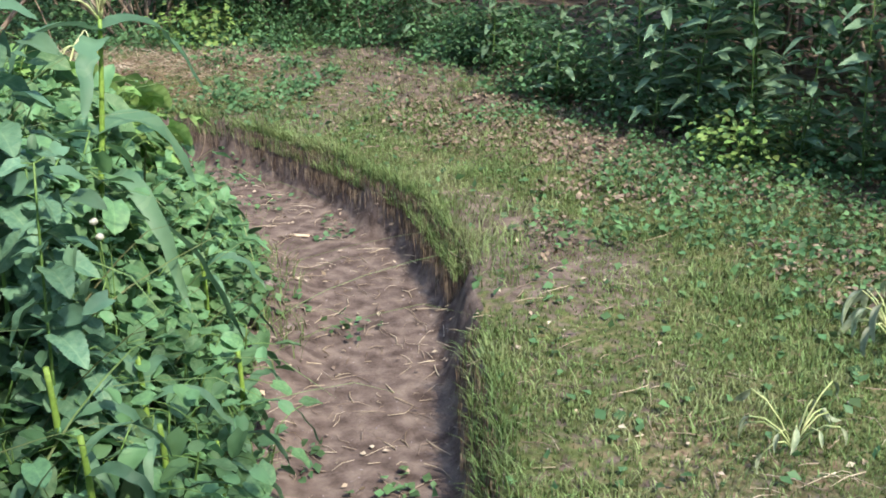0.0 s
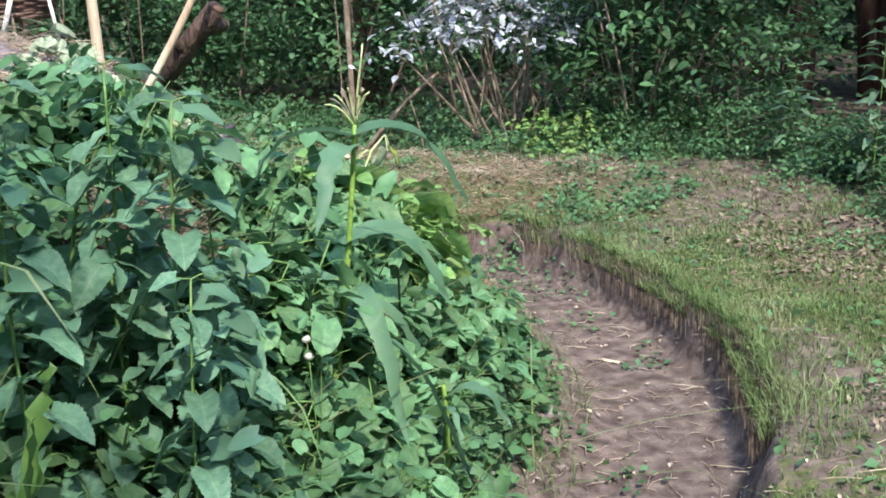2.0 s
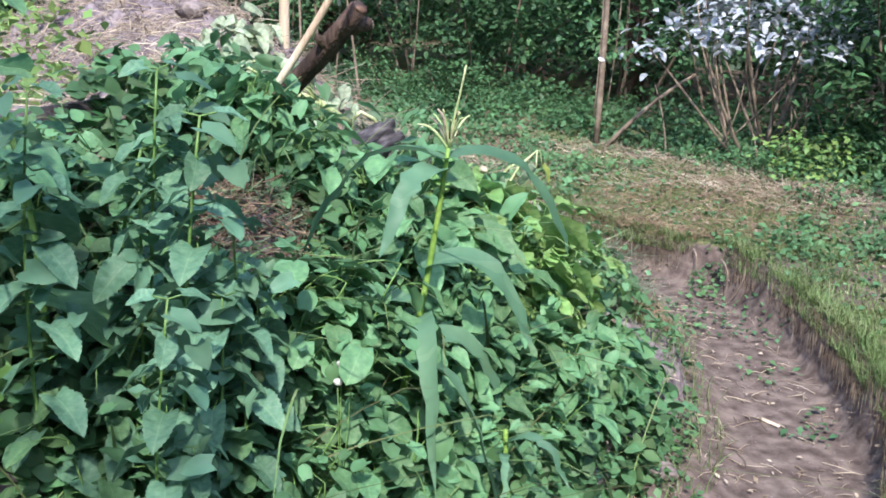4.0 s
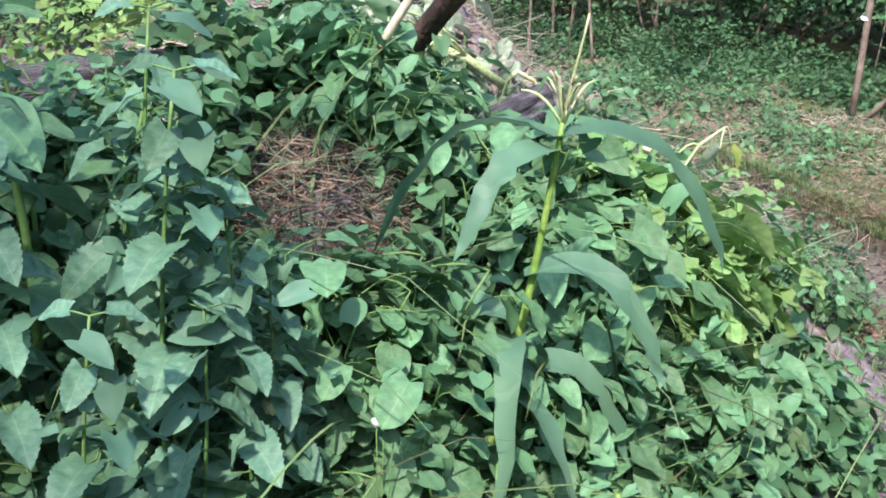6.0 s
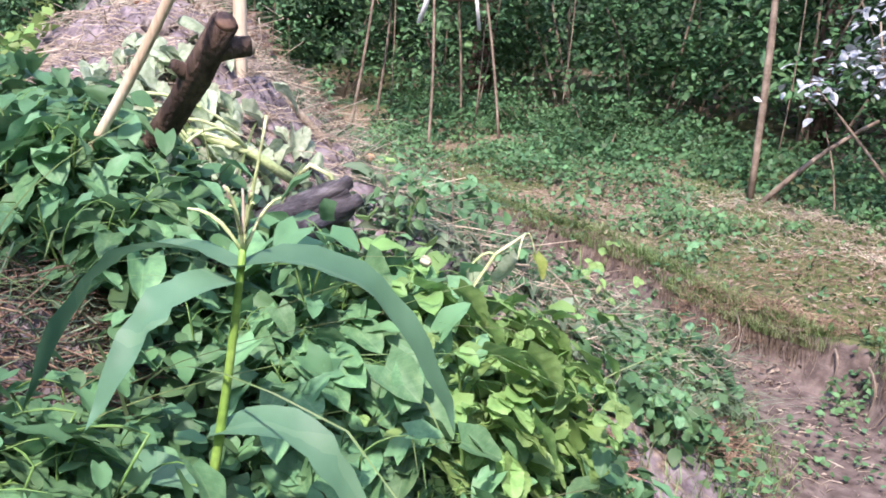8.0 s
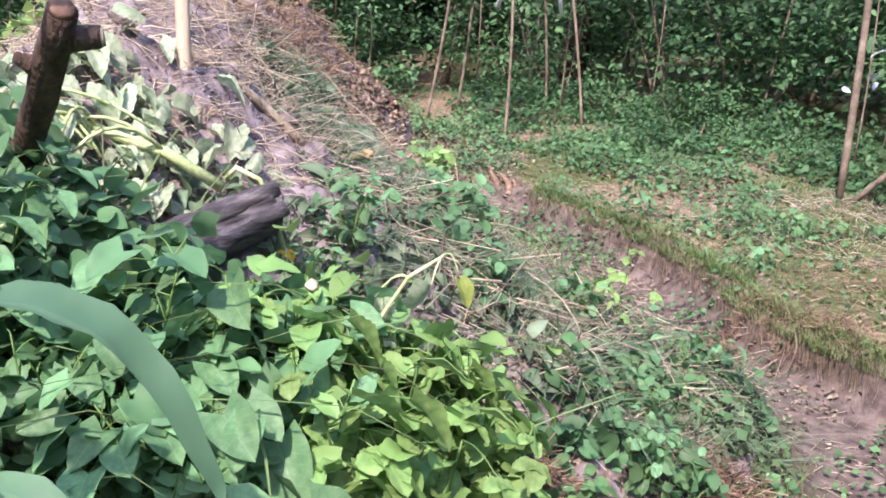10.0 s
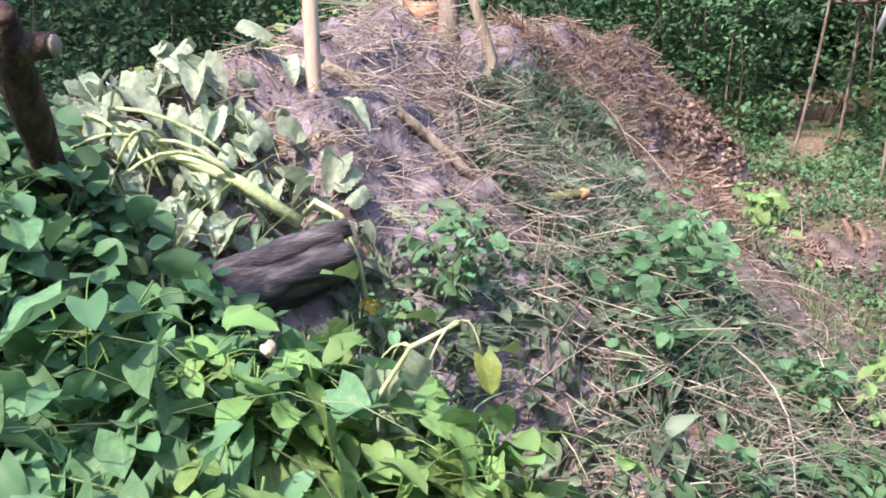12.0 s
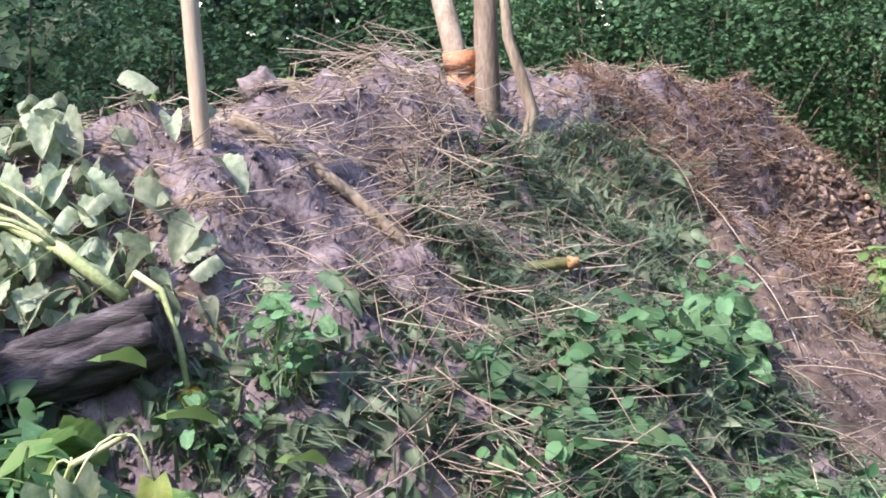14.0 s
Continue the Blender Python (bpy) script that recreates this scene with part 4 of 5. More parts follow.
stuff("bed_grass", blades(p, rng.uniform(0.25, 0.6, n), rng.uniform(0.002, 0.006, n), 1.7, segs=8), M_GRASS, "long arching grass blades among the bed plants", "grass")


def maize(label, at, height, leaves, seed, width=0.032, tassel=True, lean=(0, 0), mat=M_CORN, drop=0.55, reach=0.85):
    g = np.random.default_rng(seed)
    ob = thing("maize_plant", label, "maize", at=at)
    line = bent((0, 0, -0.05), (lean[0], lean[1], height), (0.01, 0.01, 0), 14)
    part("stalk", tube(line, (0.012, 0.006), 9, rough=0.05), M_MAIZESTALK, ob, "green jointed stalk")
    for a, t, length, rise in leaves:
        base = line[0] * (1 - t) + line[-1] * t
        out = np.array([math.cos(a), math.sin(a), 0])
        u = np.linspace(0, 1, 14)[:, None]
        path = base + out * length * (u - 0.15 * u ** 2) * reach + np.array([0, 0, 1.0]) * length * (rise * u - (rise + drop) * u ** 2.3)
        path += np.stack([g.normal(0, 0.004, 14), g.normal(0, 0.004, 14), 0 * u[:, 0]], 1)
        part("leaf", ribbon(path, width, 0.3, twist=g.uniform(0.5, 1.5) * (1 if g.uniform() < 0.5 else -1)), mat, ob)
    if tassel:
        for k in range(11):
            a, r = g.uniform(0, 6.28), g.uniform(0.03, 0.1)
            top = line[-1] + np.array([math.cos(a) * r, math.sin(a) * r, 0.11 - 0.7 * r])
            part("tassel_spike", tube(bent(line[-1] - (0, 0, 0.02), top, (0, 0, 0.02), 6), (0.0035, 0.0025), 5, rough=0.3), M_STRAW if k % 3 == 0 else M_PALESTEM, ob)
        part("tassel_spike", tube(bent(line[-1], line[-1] + np.array((0.03, 0.02, 0.2)), n=6), (0.004, 0.002), 5, rough=0.3), M_PALESTEM, ob)
    return ob


M_PALESTEM = shader("pale_stem", [(0.3, 0.4, 0.16), (0.45, 0.52, 0.25), (0.58, 0.6, 0.36)], scale=12, fine=90, rough=0.6, bump=0.2, vary=0.15, per="object")
maize("single maize plant with an open tassel rising from the bed", (-0.55, 3.02, float(high(-0.55, 3.02))), 0.83,
      ((3.75, 0.95, 0.52, 0.34), (4.6, 0.92, 0.34, 0.2), (0.75, 0.95, 0.5, 0.26), (0.6, 0.62, 0.42, 0.42), (3.6, 0.5, 0.5, 0.35), (5.4, 0.45, 0.55, 0.5), (0.9, 0.35, 0.42, 0.5), (5.9, 0.3, 0.6, 0.45), (1.5, 0.25, 0.4, 0.4), (4.2, 0.3, 0.55, 0.4)), 3, 0.042, True, (0.11, 0.09))
for k, (x, y, h) in enumerate(((-0.7, 1.7, 0.5), (-0.78, 1.78, 0.46), (-0.66, 1.8, 0.42), (-0.82, 1.66, 0.5))):
    maize("young maize plant with broad upright green blades", (x, y, float(high(x, y))), h,
          [(1.3 * j + k, 0.15 + 0.16 * j, 0.5 - 0.03 * j, 1.25) for j in range(5)], 50 + k, 0.024, False, (0, 0), M_BLADE, -0.85, 0.28)
for k, (x, y, h) in enumerate(((-0.42, 1.86, 0.42), (-0.5, 2.02, 0.46), (-0.3, 2.08, 0.36), (-0.2, 2.3, 0.32), (-0.36, 2.3, 0.4), (-0.15, 2.75, 0.36), (-0.25, 3.1, 0.34), (-0.3, 1.5, 0.36))):
    maize("young maize plant with drooping dull green leaves", (x, y, float(high(x, y))), h,
          [(1.15 * j + 2 * k, 0.3 + 0.1 * j, 0.42 - 0.02 * j, 0.55) for j in range(7)], 70 + k, 0.017, False, (0.02, 0), M_CORN, 0.3, 0.75)

# ---------------------------------------------------------------- poles, stump, trunks and logs on the heap
def pole(name, label, category, line, radii, mat, sides=10, rough=0.03):
    p = np.asarray(line, float)
    ob = new(name, solid(name, *tube(p - p[0], radii, sides, rough=rough), mat))
    ob.location = p[0]
    return tagged(ob, label, category)


def ground_at(x, y, up=0.0):
    return (x, y, float(high(x, y)) + up)


pole("curved_stick", "pale peeled curved stick stuck slantwise into the bed", "stick", bent((-1.31, 3.23, 0.95), (-0.8, 3.42, 1.85), (0.03, 0.0, -0.03), 14), (0.0125, 0.0105), M_POLE)
pole("peeled_pole", "straight peeled wooden pole standing in the heap", "pole", bent((-1.77, 4.145, 1.0), (-1.8, 4.13, 2.9), (0.01, 0, 0), 10), (0.021, 0.018), M_POLE)

stump = thing("stump", "dark old stump with sawn branch ends leaning over the bed", "stump", at=(-1.47, 3.54, float(high(-1.47, 3.54)) - 0.05))
top = np.array((-0.97, 3.478, 1.42)) - np.array((-1.47, 3.54, float(high(-1.47, 3.54)) - 0.05))
line = bent((0, 0, 0), top, (0.0, 0.0, -0.02), 9)
part("trunk", tube(line, (0.04, 0.036, 0.032, 0.034, 0.029), 14, rough=0.09), M_DARKBARK, stump)
part("branch_stub", tube(np.array([line[7], line[7] + (0.03, 0.035, 0.01), line[7] + (0.05, 0.07, 0.012)]), (0.028, 0.025, 0.022), 10, rough=0.08), M_DARKBARK, stump)
part("branch_stub", tube(np.array([line[6], line[6] + (0.0, -0.06, 0.03)]), (0.028, 0.011), 9, rough=0.1), M_DARKBARK, stump)
part("cut_face", tube(np.array([line[7] + (0.049, 0.069, 0.012), line[7] + (0.052, 0.075, 0.013)]), (0.02, 0.018), 10), M_BARK, stump, "pale sawn end")
part("cut_face", tube(np.array([top - line[-2] * 0.002, top + (top - line[-2]) * 0.12]), (0.0265, 0.022), 10), M_CUTOLD, stump, "weathered brown sawn end")

tree = thing("double_tree", "young tree with two smooth pale trunks growing out of the heap", "tree", at=(-3.42, 5.06, 0.9))
part("trunk", tube(bent((0, 0, 0), (-0.2, 0.1, 2.6), (0.02, -0.02, 0), 14), (0.055, 0.044, 0.04, 0.034), 12, rough=0.04), M_BARK, tree)
part("trunk", tube(bent((-0.25, -0.03, 0.2), (-1.6, -0.4, 2.4), (0.02, 0.04, 0), 12), (0.05, 0.046, 0.04), 11, rough=0.04), M_BARK, tree)
part("bent_limb", tube(np.array([(0.12, 0.0, -0.03), (0.14, 0.07, 0.05), (0.12, 0.13, 0.16), (0.1, 0.16, 0.28), (0.08, 0.12, 0.43), (0.05, 0.08, 0.57), (0.02, 0.075, 0.75), (0, 0.08, 1.1)]), (0.03, 0.026, 0.022, 0.016), 10, rough=0.05), M_BARK, tree, "crooked thin limb curving up from the root")
for k in range(2):
    b = new("brick", solid("brick", *block(0.13, 0.1, 0.08, 0.006), M_BRICK))
    b.matrix_basis = pose(-3.5 + 0.012 * k, 4.975 - 0.008 * k, float(high(-3.5, 4.975)) + 0.035 + 0.09 * k, 3 * k, 2, 4 + 9 * k)
    tagged(b, "orange clay brick wedged against the tree trunk", "brick", "bricks at the tree")

log = thing("weathered_log", "grey split weathered log lying across the bed", "log", at=(-1.28, 3.84, 0.79))
pts = bent((-0.06, -0.36, -0.13), (0.02, 0.26, 0.13), (0, 0, 0.01), 16)
v, f = tube(pts, (0.075, 0.085, 0.08, 0.06), 18, rough=0.07)
part("bark", (v, f), M_GREYWOOD, log)
part("split_ridge", tube(pts + (0.03, 0, 0.055), (0.02, 0.035, 0.03, 0.02), 8, rough=0.2), M_GREYWOOD, log)
part("split_ridge", tube(pts + (0.07, 0, 0.01), (0.02, 0.03, 0.03, 0.02), 8, rough=0.2), M_GREYWOOD, log)
pole("fallen_branch", "thick bare branch lying down the heap slope", "branch", bent((-1.95, 4.2, 1.27), (-1.86, 4.62, 0.93), (0, 0, 0.03), 10), (0.017, 0.014), M_BARK)
M_OLIVE = shader("olive_bark", [(0.16, 0.16, 0.06), (0.25, 0.25, 0.1), (0.34, 0.33, 0.16)], scale=9, fine=60, rough=0.7, bump=0.4, vary=0.1, per="object")
cl = thing("cut_branch", "cut green-barked branch with a fresh orange end", "branch", at=(-2.2, 5.02, 0.79))
part("bark", tube(bent((-0.02, -0.28, -0.03), (0.06, 0.06, 0.03), (0, 0, 0.01), 9), (0.014, 0.017), 10, rough=0.05), M_OLIVE, cl)
part("cut_face", tube(np.array([(0.058, 0.055, 0.029), (0.068, 0.085, 0.034)]), (0.021, 0.012), 9, rough=0.25), M_CUT, cl, "splintered orange cut end")
pl = thing("edging_board", "dark old board edging the back of the bed", "board", at=(-1.66, 2.4, float(high(-1.66, 2.4)) + 0.04))
pl.rotation_euler = (0.06, 0, -0.2)
part("board", block(0.04, 1.3, 0.2, 0.006), M_GREYWOOD, pl)
for k in range(26):
    x, y = -1.7 - rng.uniform(-0.5, 2.2), 4.6 + rng.uniform(-0.5, 2.0)
    a = rng.uniform(0, 6.28)
    L = rng.uniform(0.2, 0.55)
    e = (x + L * math.cos(a), y + L * math.sin(a))
    pole("dry_stalk", "thin bare dry stalk lying on the heap", "stalk", bent(ground_at(x, y, 0.02), ground_at(*e, 0.03), (0.06 * rng.normal(), 0.06 * rng.normal(), 0.12 * rng.uniform(0.1, 1)), 9), (0.0035, 0.002), M_STRAW, 5)
for k, (x, y, s) in enumerate(((-0.16, 3.62, 0.05), (-0.07, 4.05, 0.055), (-0.2, 3.85, 0.035), (0.02, 3.75, 0.022), (-0.28, 4.2, 0.03), (-0.12, 3.4, 0.03), (-2.35, 3.75, 0.07), (-2.7, 4.2, 0.06), (-4.3, 6.9, 0.07), (-3.9, 6.6, 0.05), (-0.24, 3.5, 0.04), (-0.3, 3.95, 0.045), (-0.34, 4.4, 0.04), (-0.22, 3.72, 0.025), (-0.4, 4.7, 0.03), (-0.3, 3.3, 0.035), (-2.1, 3.95, 0.06), (-2.35, 4.25, 0.07), (-1.95, 4.6, 0.045))):
    c = new("clod", solid("clod", *lump(s, k + 2), M_CLOD))
    c.location = ground_at(x, y, s * 0.3)
    tagged(c, "grey lump of dry earth lying on the ground", "clod", "earth clods")
ch = new("wood_chip", solid("wood_chip", *block(0.1, 0.025, 0.008, 0.003), M_POLE))
ch.matrix_basis = pose(0.12, 4.94, float(high(0.12, 4.94)) + 0.006, 0, 3, -20)
tagged(ch, "pale wood chip lying on the ditch floor", "wood chip")
for k, (x, y, a) in enumerate(((-0.55, 6.62, 0.4), (-0.75, 6.75, 1.2), (-0.4, 6.55, 2.0), (-1.3, 6.88, 0.9))):
    pole("root", "bare root sticking out of the cut bank", "root", bent((x, y, -0.02), (x + 0.07 * math.cos(a), y - 0.13, -0.2), (0.03, 0, 0.02), 6), (0.006, 0.003), M_TWIG, 5)
ob = thing("rotten_root", "broken orange rotten root at the end of the ditch", "root", at=(-4.3, 8.1, float(high(-4.3, 8.1)) - 0.02))
for k in range(5):
    part("splinter", tube(bent((0.05 * k - 0.05, 0.035 * k - 0.08, -0.05), (0.09 * k - 0.18, 0.03 * k - 0.06, 0.11 - 0.02 * k), (0.03 * (k % 2), 0.02, 0), 7), (0.036, 0.026, 0.012), 8, rough=0.3), M_RUST, ob)

# ---------------------------------------------------------------- the uprooted squash, draped over the log
sq = thing("wilted_squash", "uprooted squash plant with limp pale leaves and thick yellow-green stalks", "squash plant", at=(-1.36, 3.98, 0.98))
stalk = [(0.0, 0.04, -0.02), (-0.06, -0.08, 0.07), (-0.14, -0.22, 0.13), (-0.22, -0.36, 0.18), (-0.26, -0.45, 0.2)]
part("stalk", tube(np.array(stalk), (0.015, 0.013, 0.009), 9, rough=0.08), M_PALESTEM, sq, "thick pale green stalk")
part("stalk", tube(np.array([(0, 0.05, 0), (0.02, 0.07, 0.03), (0.05, 0.12, 0.0), (0.08, 0.15, -0.1), (0.1, 0.16, -0.18)]), (0.008, 0.006), 7), M_PALESTEM, sq, "thin drooping side stalk")
for k in range(9):
    e = np.array([-0.15 + 0.06 * rng.normal(), -0.26 + 0.13 * rng.normal(), 0.1 + 0.04 * rng.normal()])
    b = np.array(stalk[1 + k % 4])
    part("leaf_stalk", tube(bent(b, e, (0, 0, 0.06), 7), (0.006, 0.004), 6), M_PALESTEM, sq)
LIMP = [solid("leaf", *broad_leaf(0.44, 5, 0.8, 0.5, 0.8, 1.1), M_WILTPALE), solid("leaf", *broad_leaf(0.34, 5, 0.4, -0.5, 0.8, 1.1), M_WILTPALE)]
for k in range(210):
    x, y = -0.2 + 0.13 * rng.normal(), -0.26 + 0.19 * rng.normal()
    z = float(high(-1.36 + x, 3.98 + y)) - 0.98 + rng.uniform(0.03, 0.1)
    leaf = part("leaf", LIMP[k % 2], None, sq)
    laid(leaf, facing((x, y, z), (rng.normal() + 0.3, rng.normal(), -0.25), (0.3 * rng.normal() + 0.2, 0.3 * rng.normal(), 1), rng.uniform(0.045, 0.085)))
PETAL = solid("petal", *outline_leaf(0.3, curl=0.5, fold=0.4), M_YELLOW)
for cx, cy, cz, n, s in ((-0.24, -0.38, 0.22, 7, 0.07), (-0.2, -0.4, 0.14, 4, 0.05), (0.1, 0.165, -0.18, 6, 0.045), (0.1, 0.165, -0.23, 4, 0.04)):
    for k in range(n):
        a = 6.28 * k / n
        laid(part("petal", PETAL, None, sq, "yellow petal"), facing((cx, cy, cz), (math.cos(a), math.sin(a), -0.7), (0, 0, 1), s))

# ---------------------------------------------------------------- small plants standing alone
def sprout(label, x, y, h, n, size, leaves, seed):
    ob = bushy("seedling", label, "seedling", "", leaves, h, h * 0.5, n, size, seed)
    ob.location = ground_at(x, y)
    return ob


sprout("spindly yellow-green seedling on the ditch slope", -1.5, 5.75, 0.3, 12, 0.065, PALE, 61)
sprout("small yellow-green seedling beside the ditch", -1.25, 5.5, 0.16, 9, 0.05, PALE, 62)
sprout("bright green sprout at the end of the heap", -4.2, 7.2, 0.32, 36, 0.1, PALE, 63)
sprout("bright green sprout at the end of the heap", -4.05, 7.3, 0.2, 14, 0.08, PALE, 64)
sprout("green weed growing on the slope of the heap", -2.2, 5.55, 0.24, 26, 0.075, ROUND, 65)
sprout("green weed growing on the slope of the heap", -1.95, 5.35, 0.2, 22, 0.075, ROUND, 66)
sprout("green weed growing on the slope of the heap", -2.6, 5.65, 0.22, 20, 0.07, ROUND, 67)
sprout("green weed on the bank of the ditch", -1.9, 7.5, 0.18, 16, 0.05, ROUND, 68)
sprout("green weed on the bank of the ditch", -3.0, 7.95, 0.25, 18, 0.07, ROUND, 69)
for k in range(9):
    x, y = rng.uniform(-1.35, -0.55), rng.uniform(4.6, 6.2)
    if 0.7 < from_bank(np.array([x]), np.array([y]))[0] < 1.5:
        grow(round_kinds, x, y, 0.6)
ps = thing("potato_stalk", "pale arching stalk with limp leaves and a yellowing leaf", "plant", at=ground_at(-0.78, 3.95))
base = np.array(ground_at(-0.78, 3.95))
arch = np.array([(0, 0, 0), (0.02, 0.02, 0.2), (0.06, 0.06, 0.36), (0.1, 0.12, 0.46), (0.13, 0.2, 0.5)]) * (1, 1, (0.93 - base[2]) / 0.5)
part("stalk", tube(arch, (0.007, 0.006, 0.0035), 8, rough=0.06), M_PALESTEM, ps)
for a in range(7):
    b = arch[1 + a % 4]
    e = b + np.array([0.07 * math.cos(a * 1.7), 0.07 * math.sin(a * 1.7), -0.05])
    part("leaf_stalk", tube(bent(b, e, (0, 0, 0.02), 5), 0.002, 5), M_PALESTEM, ps)
    laid(part("leaf", LIMP[a % 2], None, ps), facing(e, (0.3 * math.cos(a), 0.3 * math.sin(a), -1), (1, 0.2, 0.3), 0.08))
YELLOWING = solid("leaf", *broad_leaf(0.36, 0, 0.3, 0.2, 0.6, 1.2), M_YELLOWING)
laid(part("leaf", YELLOWING, None, ps, "yellowing leaf"), facing(np.array((-0.64, 4.18, 0.87)) - base, (0.6, 0.1, -0.8), (0.8, 0, 0.7), 0.062))
part("leaf_stalk", tube(bent(arch[-1], np.array((-0.64, 4.18, 0.87)) - base, (0, 0, 0.02), 5), 0.002, 5), M_PALESTEM, ps)
part("bud", lump(0.015, 97, 0.8, 0.25), M_STRAW, ps, "dried cream flower").location = np.array((-0.705, 3.843, 0.9)) - base
fl = thing("daisy", "small white flower heads among the bed leaves", "flower", at=(-0.44, 2.62, 0.62))
for k, (dx, dy, dz) in enumerate(((0, 0, 0), (0.02, 0.03, 0.015), (-0.015, 0.035, 0.03))):
    part("flower_head", (lump(0.011, 90 + k, 0.8, 0.15)[0] + (dx, dy, dz), lump(0.011, 90 + k)[1]), M_WHITE, fl)
    part("stem", tube(bent((0.01, 0.0, -0.35), (dx, dy, dz), n=5), 0.0015, 4), M_STALK, fl)
bd = thing("daisy", "single pale flower bud among the bed leaves", "flower", at=(-0.55, 2.47, 0.66))
part("flower_head", lump(0.016, 95, 0.9, 0.15), M_PALESTEM, bd)
part("stem", tube(bent((0, 0, -0.35), (0, 0, 0), n=4), 0.0015, 4), M_STALK, bd)
LANCE = solid("leaf", *outline_leaf(0.14, curl=0.3, fold=0.3), M_WILTPALE)
for (cx, cy, n, s, lab) in ((1.95, 2.78, 26, 0.11, "uprooted weed with long pale wilted leaves lying on the lawn"), (1.3, 2.2, 12, 0.06, "pulled pale weed lying on the lawn")):
    w = thing("pulled_weed", lab, "weed", at=ground_at(cx, cy))
    for k in range(n):
        a = rng.uniform(0, 6.28)
        e = np.array([0.12 * math.cos(a), 0.12 * math.sin(a), rng.uniform(0.04, 0.2)])
        part("stem", tube(bent((0, 0, 0.01), e, (0, 0, 0.03), 4), 0.0025, 4), M_PALESTEM, w)
        laid(part("leaf", LANCE, None, w), facing(e, (math.cos(a), math.sin(a), -1.2), (0.4 * rng.normal(), 0.4 * rng.normal(), 1), s * rng.uniform(0.7, 1.2)))

# ---------------------------------------------------------------- the woven basket on legs
bk = thing("wicker_basket", "round basket woven of brown willow on splayed stick legs", "basket", at=(-6.05, 9.72, float(high(-6.05, 9.72))))
weave = []
for k in range(13):
    r = 0.5 + 0.012 * k
    th = np.linspace(0, 2 * np.pi, 73)
    wob = 0.018 * np.sin(th * 13 + (k % 2) * np.pi)
    weave.append(tube(np.stack([(r + wob) * np.cos(th), (r + wob) * np.sin(th), 1.36 + 0.03 * k + 0.006 * np.sin(th * 5 + k)], 1), 0.014, 6, ends=False))
part("weave", joined(weave), M_WICKER, bk)
for k in range(8):
    y = -0.42 + 0.12 * k
    w = math.sqrt(max(0.02, 0.25 - y * y))
    part("floor_rod", tube(bent((-w, y, 1.35), (w, y, 1.35), n=4), 0.012, 6), M_WICKER, bk)
for k in range(5):
    a = 0.5 + k * 6.283 / 5
    part("leg", tube(bent((0.78 * math.cos(a), 0.78 * math.sin(a), -0.05), (0.5 * math.cos(a), 0.5 * math.sin(a), 1.75), (0.02, 0.02, 0), 8), (0.015, 0.012), 7, rough=0.1), M_TWIG, bk)
for x, y, z, dx, w in ((0.42, -0.45, 1.02, 0.22, 0.03), (0.62, 0.0, 0.98, -0.1, 0.022), (0.2, -0.6, 1.25, 0.12, 0.02)):
    s = part("strip", block(w * 1.5, 0.006, 0.5, 0.002), M_STRIP, bk, "white plastic strip")
    laid(s, Matrix.Translation((x, y, z + 0.35)) @ Euler((0.1, dx * 1.4, 0.7)).to_matrix().to_4x4())


# ---------------------------------------------------------------- shrubs and trees around
def shrub(name, label, category, group, height, reach, clumps, per, size, mat, shape, stems, stem_mat, seed, base=0.1, flat=0.3):
    """Stems from the ground, and leaves in clumps about their ends with gaps between."""
    g = np.random.default_rng(seed)
    ob = thing(name, label, category, group)
    cs = []
    for k in range(clumps):
        a, r, h = g.uniform(0, 6.283), math.sqrt(g.uniform(0.05, 1)), g.uniform(base, 1)
        wide = reach * (0.55 + 0.45 * math.sin(math.pi * min(1, h * 0.9 + 0.1)))
        cs.append((wide * r * math.cos(a), wide * r * math.sin(a), height * h))
    cs = np.array(cs)
    for k in range(stems):
        c = cs[g.integers(clumps)]
        part("stem", tube(bent((0.25 * c[0] + 0.08 * g.normal(), 0.25 * c[1] + 0.08 * g.normal(), -0.05), c, (0.05 * g.normal(), 0.05 * g.normal(), 0.05 * height), 8), (0.016, 0.006), 6, rough=0.08), stem_mat, ob)
    pts = np.repeat(cs, per, 0)
    off = g.normal(0, 1, pts.shape) * np.array([0.13, 0.13, 0.09]) * (0.6 + 0.25 * height)
    out = pts * np.array([1, 1, 0.0])
    nor = np.array([0, 0, 1.0]) + flat * out / (np.linalg.norm(out, axis=1, keepdims=True) + 1e-6) + g.normal(0, 0.4, pts.shape)
    v, f = cloud(pts + off, nor, size * g.uniform(0.55, 1.3, len(pts)), shape)
    v[:, 2] = np.maximum(v[:, 2], 0.01)
    part("foliage", (v, f), mat, ob)
    return ob


def planted(kinds, places, g=np.random.default_rng(77)):
    for k, (x, y, s) in enumerate(places):
        src = kinds[k % len(kinds)]
        m = Matrix.Translation(ground_at(x, y)) @ Matrix.Rotation(g.uniform(0, 6.28), 4, "Z") @ Matrix.Scale(s, 4)
        if k < len(kinds):
            src.matrix_basis = m
        else:
            copy_thing(src, m).matrix_basis = m


